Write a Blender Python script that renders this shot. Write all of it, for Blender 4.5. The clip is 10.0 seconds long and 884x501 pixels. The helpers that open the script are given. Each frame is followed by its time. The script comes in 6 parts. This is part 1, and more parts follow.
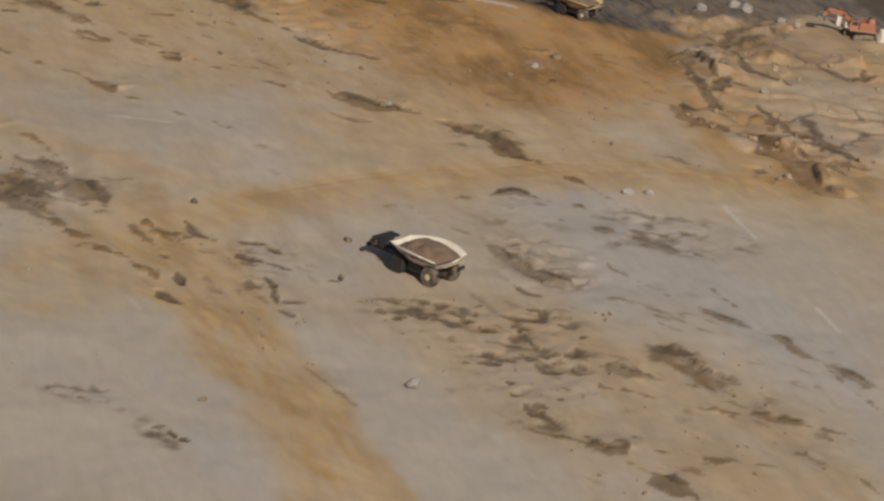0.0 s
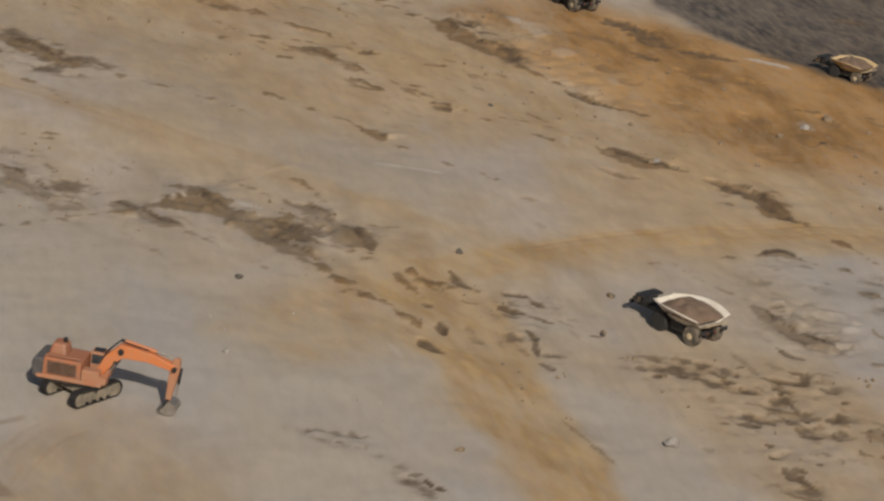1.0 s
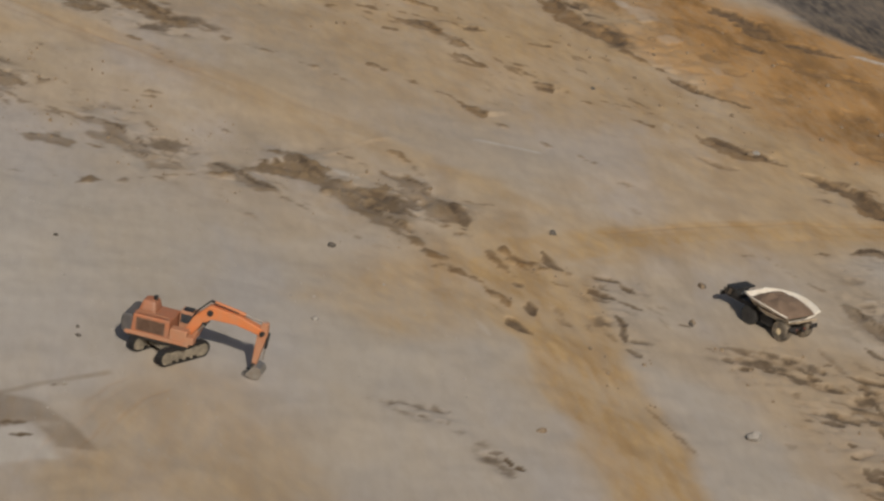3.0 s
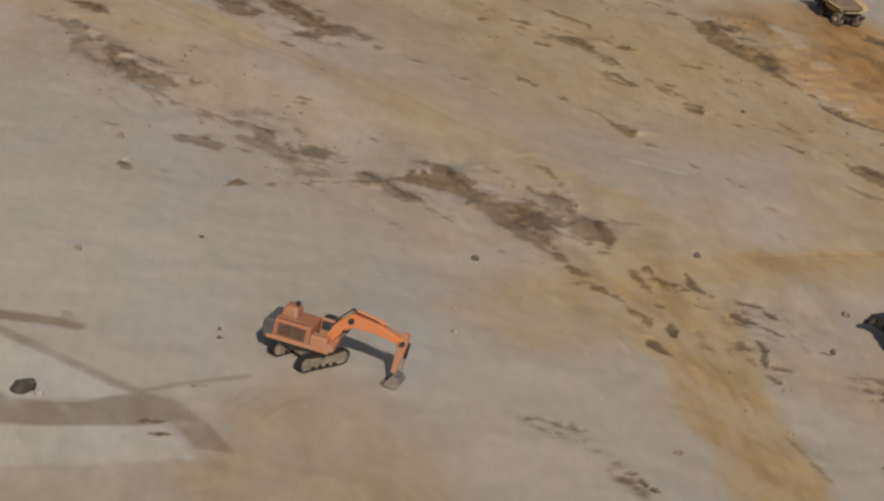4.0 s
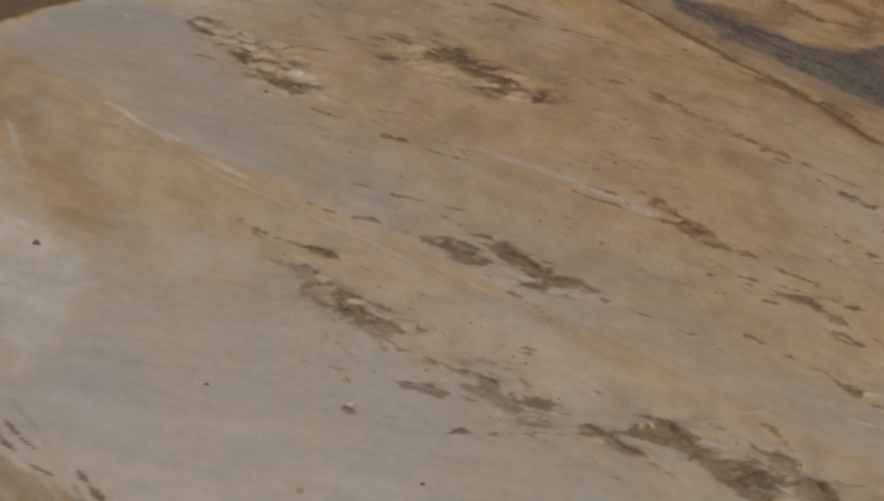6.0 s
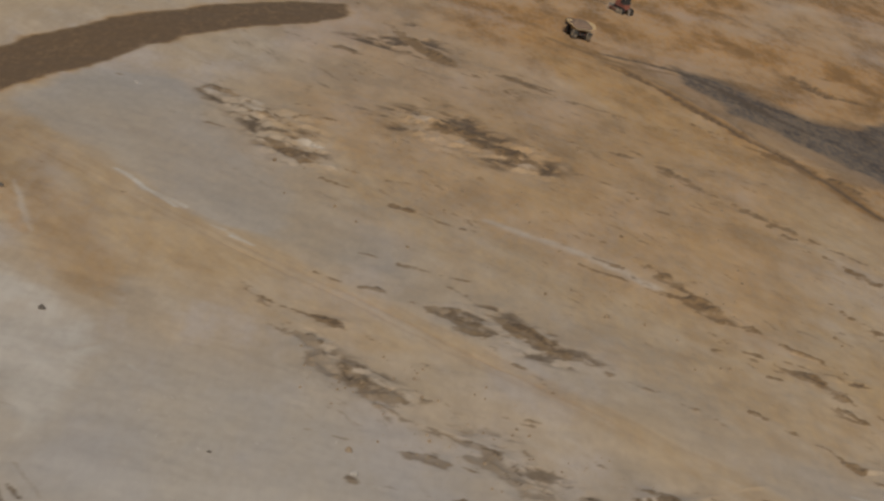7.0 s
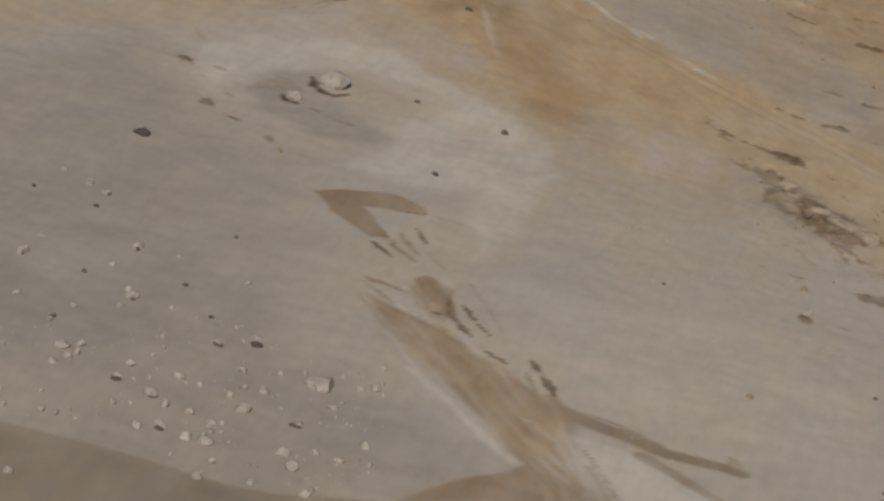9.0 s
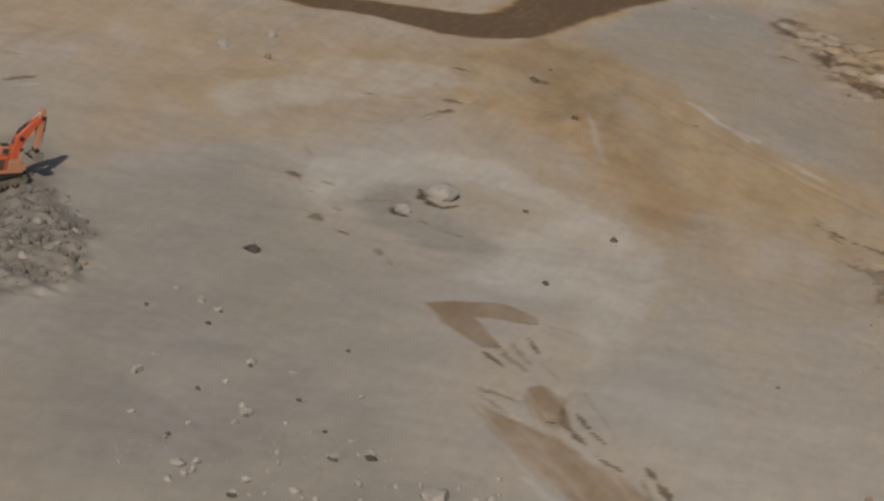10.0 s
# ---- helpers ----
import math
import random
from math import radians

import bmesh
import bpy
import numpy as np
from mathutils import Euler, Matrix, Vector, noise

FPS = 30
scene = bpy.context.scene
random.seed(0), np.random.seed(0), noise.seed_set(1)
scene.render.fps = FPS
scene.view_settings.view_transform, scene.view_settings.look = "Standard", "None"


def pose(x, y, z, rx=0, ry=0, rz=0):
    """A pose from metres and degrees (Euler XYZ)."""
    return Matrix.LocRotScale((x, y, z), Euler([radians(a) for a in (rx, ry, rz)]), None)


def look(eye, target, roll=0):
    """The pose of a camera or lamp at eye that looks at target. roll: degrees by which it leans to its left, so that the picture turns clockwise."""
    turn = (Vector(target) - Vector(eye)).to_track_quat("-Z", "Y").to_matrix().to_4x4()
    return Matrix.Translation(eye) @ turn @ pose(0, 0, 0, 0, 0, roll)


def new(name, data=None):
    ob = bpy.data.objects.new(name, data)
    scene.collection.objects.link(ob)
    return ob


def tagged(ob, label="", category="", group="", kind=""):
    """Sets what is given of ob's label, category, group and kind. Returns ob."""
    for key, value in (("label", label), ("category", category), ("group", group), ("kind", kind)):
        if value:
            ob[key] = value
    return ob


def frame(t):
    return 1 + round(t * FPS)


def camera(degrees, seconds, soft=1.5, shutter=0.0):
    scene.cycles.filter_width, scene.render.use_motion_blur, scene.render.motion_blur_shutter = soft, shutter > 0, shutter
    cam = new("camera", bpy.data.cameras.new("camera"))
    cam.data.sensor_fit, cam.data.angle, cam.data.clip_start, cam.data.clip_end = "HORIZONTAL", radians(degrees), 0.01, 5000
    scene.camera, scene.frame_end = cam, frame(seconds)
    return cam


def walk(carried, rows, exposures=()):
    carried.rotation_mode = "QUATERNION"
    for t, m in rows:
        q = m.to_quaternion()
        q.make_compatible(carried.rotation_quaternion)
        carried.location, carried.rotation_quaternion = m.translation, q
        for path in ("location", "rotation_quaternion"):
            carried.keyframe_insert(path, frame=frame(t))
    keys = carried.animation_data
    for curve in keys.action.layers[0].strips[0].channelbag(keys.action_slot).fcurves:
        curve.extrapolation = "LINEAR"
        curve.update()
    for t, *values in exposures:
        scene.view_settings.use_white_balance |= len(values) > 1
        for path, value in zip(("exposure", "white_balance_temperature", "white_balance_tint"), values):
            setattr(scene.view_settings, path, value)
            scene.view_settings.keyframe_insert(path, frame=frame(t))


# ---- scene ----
EYE = (0.0, 0.0, 95.0)


def aim(yaw, pitch, roll):
    """The pose of the camera on the pit's rim: degrees to the right of north, up, and its lean."""
    a, b = radians(yaw), radians(pitch)
    way = Vector((math.sin(a) * math.cos(b), math.cos(a) * math.cos(b), math.sin(b)))
    return look(EYE, Vector(EYE) + 100 * way, roll)


cam = camera(17.738, 10.0, soft=2.6)
ROWS = [
    (0, 2.883, -20.354, 6.860),
    (0.5, -0.350, -20.366, 7.051),
    (1, -2.894, -19.899, 6.953),
    (1.5, -3.919, -19.967, 7.334),
    (2, -4.039, -20.228, 7.993),
    (2.2, -4.103, -20.216, 8.331),
    (3.3, -5.327, -20.836, 10.227),
    (3.5, -5.931, -20.922, 10.497),
    (4, -7.918, -20.841, 10.883),
    (4.5, -10.173, -20.321, 10.978),
    (5, -12.272, -19.332, 10.855),
    (5.5, -13.347, -18.091, 10.764),
    (6, -13.632, -16.703, 10.795),
    (6.2, -13.731, -16.148, 10.852),
    (7.3, -14.655, -15.424, 12.316),
    (7.5, -15.710, -16.185, 12.601),
    (8, -19.649, -18.365, 12.921),
    (8.5, -22.115, -20.377, 12.392),
    (9, -22.882, -20.492, 11.456),
    (9.5, -23.706, -19.295, 10.435),
    (10, -25.644, -18.694, 9.136),
]
walk(cam, [(t, aim(yaw, pitch, roll)) for t, yaw, pitch, roll in ROWS], [(0.0, 0.03), (4.0, 0.02), (4.5, 0.01), (5.0, -0.06), (5.5, -0.12), (7.5, -0.08), (9.0, -0.1), (10.0, -0.15)])

# ---- sky and sun ----
SUN_FROM = Vector((0.25, -0.76, 0.60)).normalized()
world = bpy.data.worlds.new("world")
scene.world = world
world.use_nodes = True
wn = world.node_tree
sky = wn.nodes.new("ShaderNodeTexSky")
sky.sky_type, sky.sun_disc = "NISHITA", False
sky.sun_elevation = math.asin(SUN_FROM.z)
sky.sun_rotation = math.atan2(SUN_FROM.x, SUN_FROM.y)
sky.dust_density = 3.0
wn.nodes["Background"].inputs[1].default_value = 0.055
wn.links.new(sky.outputs[0], wn.nodes["Background"].inputs[0])
sun = new("sun", bpy.data.lights.new("sun", "SUN"))
sun.data.energy, sun.data.angle, sun.data.color = 3.7, radians(1.0), (1.0, 0.93, 0.82)
sun.matrix_world = look(SUN_FROM * 400, (0, 0, 0))


# ---- materials ----
def material(name, rough=0.8, metal=0.0):
    m = bpy.data.materials.new(name)
    m.use_nodes = True
    b = m.node_tree.nodes["Principled BSDF"]
    b.inputs["Roughness"].default_value, b.inputs["Metallic"].default_value = rough, metal
    return m, m.node_tree, b


def noise_node(nt, where, scale, detail=4.0, rough=0.55):
    n = nt.nodes.new("ShaderNodeTexNoise")
    n.inputs["Scale"].default_value, n.inputs["Detail"].default_value, n.inputs["Roughness"].default_value = scale, detail, rough
    nt.links.new(where, n.inputs["Vector"])
    return n.outputs["Fac"]


def span(nt, value, a, b, lo=0.0, hi=1.0):
    n = nt.nodes.new("ShaderNodeMapRange")
    n.inputs[1].default_value, n.inputs[2].default_value, n.inputs[3].default_value, n.inputs[4].default_value = a, b, lo, hi
    nt.links.new(value, n.inputs[0])
    return n.outputs[0]


def blend(nt, fac, a, b, mode="MIX"):
    n = nt.nodes.new("ShaderNodeMix")
    n.data_type, n.blend_type, n.clamp_factor = "RGBA", mode, True
    for socket, value in ((n.inputs[0], fac), (n.inputs[6], a), (n.inputs[7], b)):
        if hasattr(value, "links"):
            nt.links.new(value, socket)
        elif isinstance(value, tuple):
            socket.default_value = (*value, 1)
        else:
            socket.default_value = value
    return n.outputs[2]


def calc(nt, op, a, b):
    n = nt.nodes.new("ShaderNodeMath")
    n.operation = op
    for socket, value in zip(n.inputs, (a, b)):
        if hasattr(value, "links"):
            nt.links.new(value, socket)
        else:
            socket.default_value = value
    return n.outputs[0]


def bump(nt, b, height, strength, distance):
    n = nt.nodes.new("ShaderNodeBump")
    n.inputs["Strength"].default_value, n.inputs["Distance"].default_value = strength, distance
    nt.links.new(height, n.inputs["Height"])
    nt.links.new(n.outputs[0], b.inputs["Normal"])


def surface(name, colour, worn, rough=0.7, metal=0.0, scale=1.5, amount=0.5, relief=0.03):
    """A painted, steel or rubber surface with dust or wear on it at two scales."""
    m, nt, b = material(name, rough, metal)
    where = nt.nodes.new("ShaderNodeTexCoord").outputs["Object"]
    big, fine = noise_node(nt, where, scale, 5), noise_node(nt, where, scale * 9, 4)
    fac = span(nt, calc(nt, "ADD", calc(nt, "MULTIPLY", big, 0.7), calc(nt, "MULTIPLY", fine, 0.3)), 0.38, 0.68, 0.0, amount)
    nt.links.new(blend(nt, fac, colour, worn), b.inputs["Base Color"])
    nt.links.new(span(nt, fine, 0.3, 0.7, rough - 0.12, min(1.0, rough + 0.12)), b.inputs["Roughness"])
    bump(nt, b, fine, 0.5, relief)
    return m


DUST = (0.40, 0.31, 0.21)
ORANGE = surface("orange_paint", (0.52, 0.15, 0.042), (0.38, 0.19, 0.10), 0.55, 0, 0.7, 0.8)
HOUSE_ORANGE = surface("sun_bleached_orange_paint", (0.33, 0.115, 0.05), (0.23, 0.125, 0.078), 0.6, 0, 0.9, 0.95)
RED_ORANGE = surface("dusty_red_orange_paint", (0.44, 0.07, 0.022), (0.30, 0.10, 0.05), 0.45, 0, 0.7, 0.6)
PALE_ORANGE = surface("dusty_orange_paint", (0.36, 0.15, 0.075), (0.29, 0.19, 0.125), 0.65, 0, 0.9, 0.7)
GRILLE = surface("dark_louvre_steel", (0.10, 0.055, 0.035), (0.20, 0.13, 0.09), 0.6, 0.2, 2, 0.6)
DARK = surface("dark_counterweight_paint", (0.06, 0.055, 0.055), (0.15, 0.13, 0.11), 0.6, 0, 1, 0.5)
BLACK = surface("black_steel", (0.018, 0.017, 0.017), (0.05, 0.045, 0.04), 0.6, 0.2, 1.5, 0.5)
TRACK = surface("dusty_track_steel", (0.14, 0.12, 0.09), (0.36, 0.30, 0.22), 0.75, 0.3, 1.2, 0.9)
STEEL = surface("bare_worn_steel", (0.36, 0.33, 0.29), (0.22, 0.17, 0.13), 0.45, 0.7, 2, 0.6)
BED = surface("dusty_pale_dump_body_paint", (0.62, 0.57, 0.49), (0.48, 0.39, 0.28), 0.65, 0.0, 0.8, 0.6)
YELLOW = surface("dusty_yellow_paint", (0.50, 0.36, 0.18), DUST, 0.6, 0, 0.9, 0.6)
RED = surface("dark_red_paint", (0.15, 0.042, 0.028), (0.20, 0.12, 0.08), 0.55, 0, 0.9, 0.5)
SHADED_RUBBER = surface("shaded_dusty_tyre_rubber", (0.018, 0.017, 0.016), (0.06, 0.05, 0.04), 0.9, 0, 1.4, 0.3)
DUSTY_RUBBER = surface("mud_caked_tyre_rubber", (0.05, 0.042, 0.034), (0.27, 0.215, 0.15), 0.9, 0, 1.4, 0.8)
RIM = surface("dusty_wheel_rim", (0.62, 0.50, 0.32), (0.44, 0.34, 0.21), 0.6, 0.1, 1.5, 0.6)
SOIL = surface("brown_soil_load", (0.13, 0.085, 0.056), (0.19, 0.13, 0.088), 0.95, 0, 0.9, 0.8, 0.12)
TAN = surface("dust_caked_tan_paint", (0.33, 0.255, 0.17), (0.25, 0.19, 0.125), 0.8, 0, 1.2, 0.5)
GLASS = surface("dusty_cab_glass", (0.03, 0.035, 0.04), (0.12, 0.11, 0.1), 0.15, 0, 2, 0.3, 0.0)


def rock_material(name, colour, second):
    m, nt, b = material(name, 0.92)
    where = nt.nodes.new("ShaderNodeNewGeometry").outputs["Position"]
    big, fine = noise_node(nt, where, 0.8, 5), noise_node(nt, where, 5.0, 6, 0.65)
    rand = nt.nodes.new("ShaderNodeObjectInfo").outputs["Random"]
    c = blend(nt, span(nt, big, 0.35, 0.65), colour, second)
    c = blend(nt, span(nt, fine, 0.3, 0.7, 0.0, 0.35), c, (0.14, 0.12, 0.1))
    c = blend(nt, calc(nt, "MULTIPLY", rand, 0.25), c, (0.2, 0.17, 0.14))
    nt.links.new(c, b.inputs["Base Color"])
    bump(nt, b, fine, 0.8, 0.08)
    return m


ROCK = rock_material("pale_limestone", (0.43, 0.38, 0.31), (0.33, 0.28, 0.22))
COOL_ROCK = rock_material("dusty_grey_limestone", (0.345, 0.318, 0.285), (0.235, 0.215, 0.19))
OCHRE_ROCK = rock_material("ochre_limestone", (0.35, 0.275, 0.18), (0.26, 0.18, 0.095))
GREY_ROCK = rock_material("grey_stone", (0.15, 0.138, 0.124), (0.09, 0.082, 0.072))
DARK_ROCK_AND_SHADE = rock_material("dark_stone_and_shade", (0.022, 0.019, 0.016), (0.05, 0.04, 0.032))
BROWN_ROCK = rock_material("brown_stone", (0.17, 0.115, 0.065), (0.24, 0.17, 0.10))


def ground_material():
    m, nt, b = material("quarry_ground", 0.95)
    where = nt.nodes.new("ShaderNodeNewGeometry").outputs["Position"]

    def layer(name):
        n = nt.nodes.new("ShaderNodeAttribute")
        n.attribute_name = name
        return n.outputs["Fac"]

    # scraped streaks along the way the machines push
    def stretched(angle, ratio):
        n = nt.nodes.new("ShaderNodeMapping")
        n.vector_type = "TEXTURE"
        n.inputs["Rotation"].default_value = (0, 0, radians(angle))
        n.inputs["Scale"].default_value = (ratio, 1.0, 1.0)
        nt.links.new(where, n.inputs["Vector"])
        return n.outputs[0]

    lines, torn = stretched(-44, 3.0), stretched(-38, 1.7)
    streak, streak_fine = noise_node(nt, lines, 0.19, 5, 0.55), noise_node(nt, lines, 0.8, 3, 0.5)
    dabs, clumps = noise_node(nt, torn, 0.55, 5, 0.62), noise_node(nt, where, 0.10, 3)
    wide, mid, fine = noise_node(nt, where, 0.022, 4), noise_node(nt, stretched(-76, 3.0), 0.24, 5, 0.6), noise_node(nt, stretched(-76, 3.0), 1.0, 3, 0.55)
    grain = noise_node(nt, where, 5.0, 4, 0.7)
    blots = noise_node(nt, stretched(-74, 2.8), 0.11, 9, 0.66)
    violet = noise_node(nt, stretched(-74, 2.6), 0.06, 7, 0.62)
    ochre, brown = layer("ochre"), layer("brown")
    c = blend(nt, span(nt, mid, 0.40, 0.60), (0.388, 0.312, 0.228), (0.322, 0.255, 0.184))
    c = blend(nt, span(nt, wide, 0.38, 0.60, 0.0, 0.75), c, (0.362, 0.277, 0.188))
    c = blend(nt, span(nt, streak, 0.48, 0.66, 0.0, 0.22), c, (0.3, 0.225, 0.142))
    c = blend(nt, span(nt, streak, 0.46, 0.34, 0.0, 0.18), c, (0.47, 0.425, 0.365))
    c = blend(nt, span(nt, blots, 0.50, 0.64, 0.0, 0.45), c, (0.255, 0.21, 0.16))
    c = blend(nt, span(nt, violet, 0.51, 0.62, 0.0, 0.62), c, (0.365, 0.318, 0.284))
    c = blend(nt, span(nt, violet, 0.47, 0.37, 0.0, 0.62), c, (0.36, 0.272, 0.172))
    c = blend(nt, span(nt, streak_fine, 0.54, 0.72, 0.0, 0.06), c, (0.23, 0.185, 0.135))
    c = blend(nt, calc(nt, "MULTIPLY", layer("grey"), span(nt, mid, 0.35, 0.6, 0.82, 1.05)), c, blend(nt, span(nt, violet, 0.42, 0.60), (0.342, 0.302, 0.255), (0.322, 0.294, 0.268)))
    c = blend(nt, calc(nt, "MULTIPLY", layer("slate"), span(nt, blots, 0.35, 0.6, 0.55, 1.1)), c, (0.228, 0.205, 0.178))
    edge = span(nt, fine, 0.32, 0.68, 0.78, 1.2)
    och = blend(nt, span(nt, streak_fine, 0.38, 0.62), (0.395, 0.266, 0.126), (0.34, 0.22, 0.098))
    och = blend(nt, span(nt, mid, 0.46, 0.62, 0.0, 0.75), och, (0.275, 0.175, 0.08))
    och = blend(nt, span(nt, streak, 0.52, 0.40, 0.0, 0.45), och, (0.395, 0.28, 0.155))
    soaked = calc(nt, "MULTIPLY", ochre, calc(nt, "MULTIPLY", edge, span(nt, calc(nt, "ADD", streak, mid), 0.8, 1.15, 0.75, 1.2)))
    c = blend(nt, soaked, c, och)
    rust = blend(nt, span(nt, blots, 0.42, 0.6), (0.37, 0.195, 0.06), (0.2, 0.105, 0.03))
    c = blend(nt, calc(nt, "MULTIPLY", layer("rust"), calc(nt, "MULTIPLY", edge, span(nt, blots, 0.35, 0.6, 0.65, 1.2))), c, rust)
    c = blend(nt, calc(nt, "MULTIPLY", layer("pale"), span(nt, mid, 0.35, 0.62, 0.98, 0.55)), c, (0.45, 0.418, 0.375))
    c = blend(nt, calc(nt, "MULTIPLY", layer("dark"), edge), c, blend(nt, span(nt, calc(nt, "ADD", mid, streak), 0.8, 1.2), (0.032, 0.026, 0.023), (0.11, 0.087, 0.068)))
    # torn clods of fresh soil
    soil = blend(nt, span(nt, fine, 0.3, 0.7), (0.115, 0.074, 0.036), (0.19, 0.132, 0.074))
    soil = blend(nt, calc(nt, "MULTIPLY", calc(nt, "MAXIMUM", ochre, layer("rust")), 1.3), soil, (0.165, 0.094, 0.036))
    spots = calc(nt, "MULTIPLY", span(nt, dabs, 0.56, 0.66), span(nt, clumps, 0.46, 0.60))
    spots = calc(nt, "MULTIPLY", spots, layer("torn"))
    c = blend(nt, calc(nt, "MULTIPLY", spots, 0.7), c, soil)
    c = blend(nt, calc(nt, "MULTIPLY", calc(nt, "MULTIPLY", brown, edge), span(nt, mid, 0.36, 0.62, 0.78, 1.25)), c, soil)
    # near-black brown: painted shade in gaps and clefts, and dark soil elsewhere
    c = blend(nt, calc(nt, "MULTIPLY", layer("dark_soil_and_shade"), edge), c, (0.066, 0.043, 0.024))
    c = blend(nt, span(nt, fine, 0.35, 0.7, 0.10, -0.04), c, (0.10, 0.08, 0.06))
    c = blend(nt, span(nt, grain, 0.64, 0.8, 0.0, 0.12), c, (0.48, 0.43, 0.36))
    nt.links.new(c, b.inputs["Base Color"])
    h = calc(nt, "ADD", calc(nt, "MULTIPLY", fine, 1.0), calc(nt, "MULTIPLY", streak_fine, 0.12))
    h = calc(nt, "ADD", h, calc(nt, "MULTIPLY", grain, 0.12))
    h = calc(nt, "SUBTRACT", h, calc(nt, "MULTIPLY", spots, 0.8))
    bump(nt, b, h, 0.10, 0.22)
    return m


# ---- the ground: one sheet with its roads, spills, mud and scarps ----
def steps(a, b, first, last):
    """Coordinates from a to b whose spacing grows evenly from first to last."""
    n = max(2, int(round(2 * abs(b - a) / (first + last))))
    w = np.linspace(first, last, n)
    return a + (b - a) * np.r_[0, np.cumsum(w)] / w.sum()


GX = np.r_[steps(-4000, -300, 250, 4)[:-1], steps(-300, -215, 3, 0.5)[:-1], steps(-215, -140, 0.45, 0.3)[:-1], steps(-140, 75, 0.27, 0.27)[:-1], steps(75, 130, 0.5, 3)[:-1], steps(130, 4000, 4, 250)]
GY = np.r_[steps(-3000, 120, 250, 3)[:-1], steps(120, 170, 2, 0.4)[:-1], steps(170, 330, 0.40, 0.40)[:-1], steps(330, 560, 0.45, 1.1)[:-1], steps(560, 800, 1.2, 4)[:-1], steps(800, 5000, 5, 250)]
XX, YY = np.meshgrid(GX, GY)
table = np.random.RandomState(5).rand(256, 256)


def lattice(x, y):
    i, j = np.floor(x).astype(int), np.floor(y).astype(int)
    u, v = x - i, y - j
    u, v = u * u * (3 - 2 * u), v * v * (3 - 2 * v)
    i0, j0, i1, j1 = i % 256, j % 256, (i + 1) % 256, (j + 1) % 256
    return (table[i0, j0] * (1 - u) + table[i1, j0] * u) * (1 - v) + (table[i0, j1] * (1 - u) + table[i1, j1] * u) * v


def fbm(x, y, size, octaves=4):
    """Fractal noise about 0, within about -0.5 to 0.5."""
    total, weight = 0, 0
    for k in range(octaves):
        s, a = 2**k / size, 0.55**k
        total, weight = total + a * (lattice(x * s + 17.3 * k, y * s + 9.1 * k) - 0.5), weight + a
    return total / weight * 1.4


def slope(x, y):
    """The pit floor: level near by, and falling gently to the north-east."""
    u = np.maximum(0, 0.45 * x + 0.89 * y - 280)
    return -0.06 * u * u / (u + 60 + u * u / 1500)


WX, WY = fbm(XX, YY, 7, 4) * 2, fbm(XX + 91, YY + 37, 7, 4) * 2
ZZ = slope(XX, YY) + 1.0 * fbm(XX, YY, 45, 3) + 0.35 * fbm(XX + 50, YY, 9, 4) + 0.06 * fbm(XX, YY + 70, 2.2, 2)
LAYERS = {name: np.zeros_like(XX) for name in ("ochre", "rust", "grey", "pale", "dark", "brown", "torn", "dark_soil_and_shade", "slate")}


def near(points, reach):
    """The part of the sheet within reach of the points."""
    p = np.array(points)
    (x0, y0), (x1, y1) = p.min(0) - reach, p.max(0) + reach
    return np.s_[np.searchsorted(GY, y0) : np.searchsorted(GY, y1), np.searchsorted(GX, x0) : np.searchsorted(GX, x1)]


def along(points, x, y):
    """Distance from the line, how far along it (0 to 1), its south-western side, and how far past its ends."""
    best = np.full(x.shape, 1e9)
    part_of, side, over = np.zeros(x.shape), np.zeros(x.shape), np.zeros(x.shape)
    n = len(points) - 1
    for k, ((ax, ay), (bx, by)) in enumerate(zip(points, points[1:])):
        dx, dy = bx - ax, by - ay
        size = math.hypot(dx, dy) + 1e-9
        u = ((x - ax) * dx + (y - ay) * dy) / size**2
        c = np.clip(u, 0, 1)
        d = np.hypot(x - ax - c * dx, y - ay - c * dy)
        nx, ny = (-dy / size, dx / size) if dx <= 0 else (dy / size, -dx / size)
        s = (x - ax) * nx + (y - ay) * ny
        m = d < best
        best[m], part_of[m], side[m] = d[m], ((k + c) / n)[m], s[m]
        past = np.zeros_like(u)
        if k == 0:
            past = np.maximum(past, -u * size)
        if k == n - 1:
            past = np.maximum(past, (u - 1) * size)
        over[m] = past[m]
    return best, part_of, side, over


def smooth(v):
    v = np.clip(v, 0, 1)
    return v * v * (3 - 2 * v)


def band(layer, points, w0, w1, soft, amount):
    """A strip of soil along a line, half w0 to w1 metres wide, that fades out over soft metres."""
    s = near(points, max(w0, w1) + soft + 3)
    k = min(1.0, 0.5 * soft)
    d, u, _, _ = along(points, XX[s] + k * WX[s], YY[s] + k * WY[s])
    w = w0 + (w1 - w0) * u
    LAYERS[layer][s] = np.maximum(LAYERS[layer][s], amount * smooth(1 - (d - w + soft / 2) / soft))


def patch(layer, points, soft, amount):
    """A patch of soil inside a ragged outline."""
    s = near(points, soft + 4)
    k = min(2.0, 0.08 + 0.5 * soft)
    x, y = XX[s] + k * WX[s], YY[s] + k * WY[s]
    d, _, _, _ = along(points + points[:1], x, y)
    inside = np.zeros(x.shape, bool)
    for (ax, ay), (bx, by) in zip(points, points[1:] + points[:1]):
        if ay != by:
            inside ^= ((ay > y) != (by > y)) & (x < (bx - ax) * (y - ay) / (by - ay) + ax)
    LAYERS[layer][s] = np.maximum(LAYERS[layer][s], amount * smooth(0.5 + np.where(inside, d, -d) / soft))


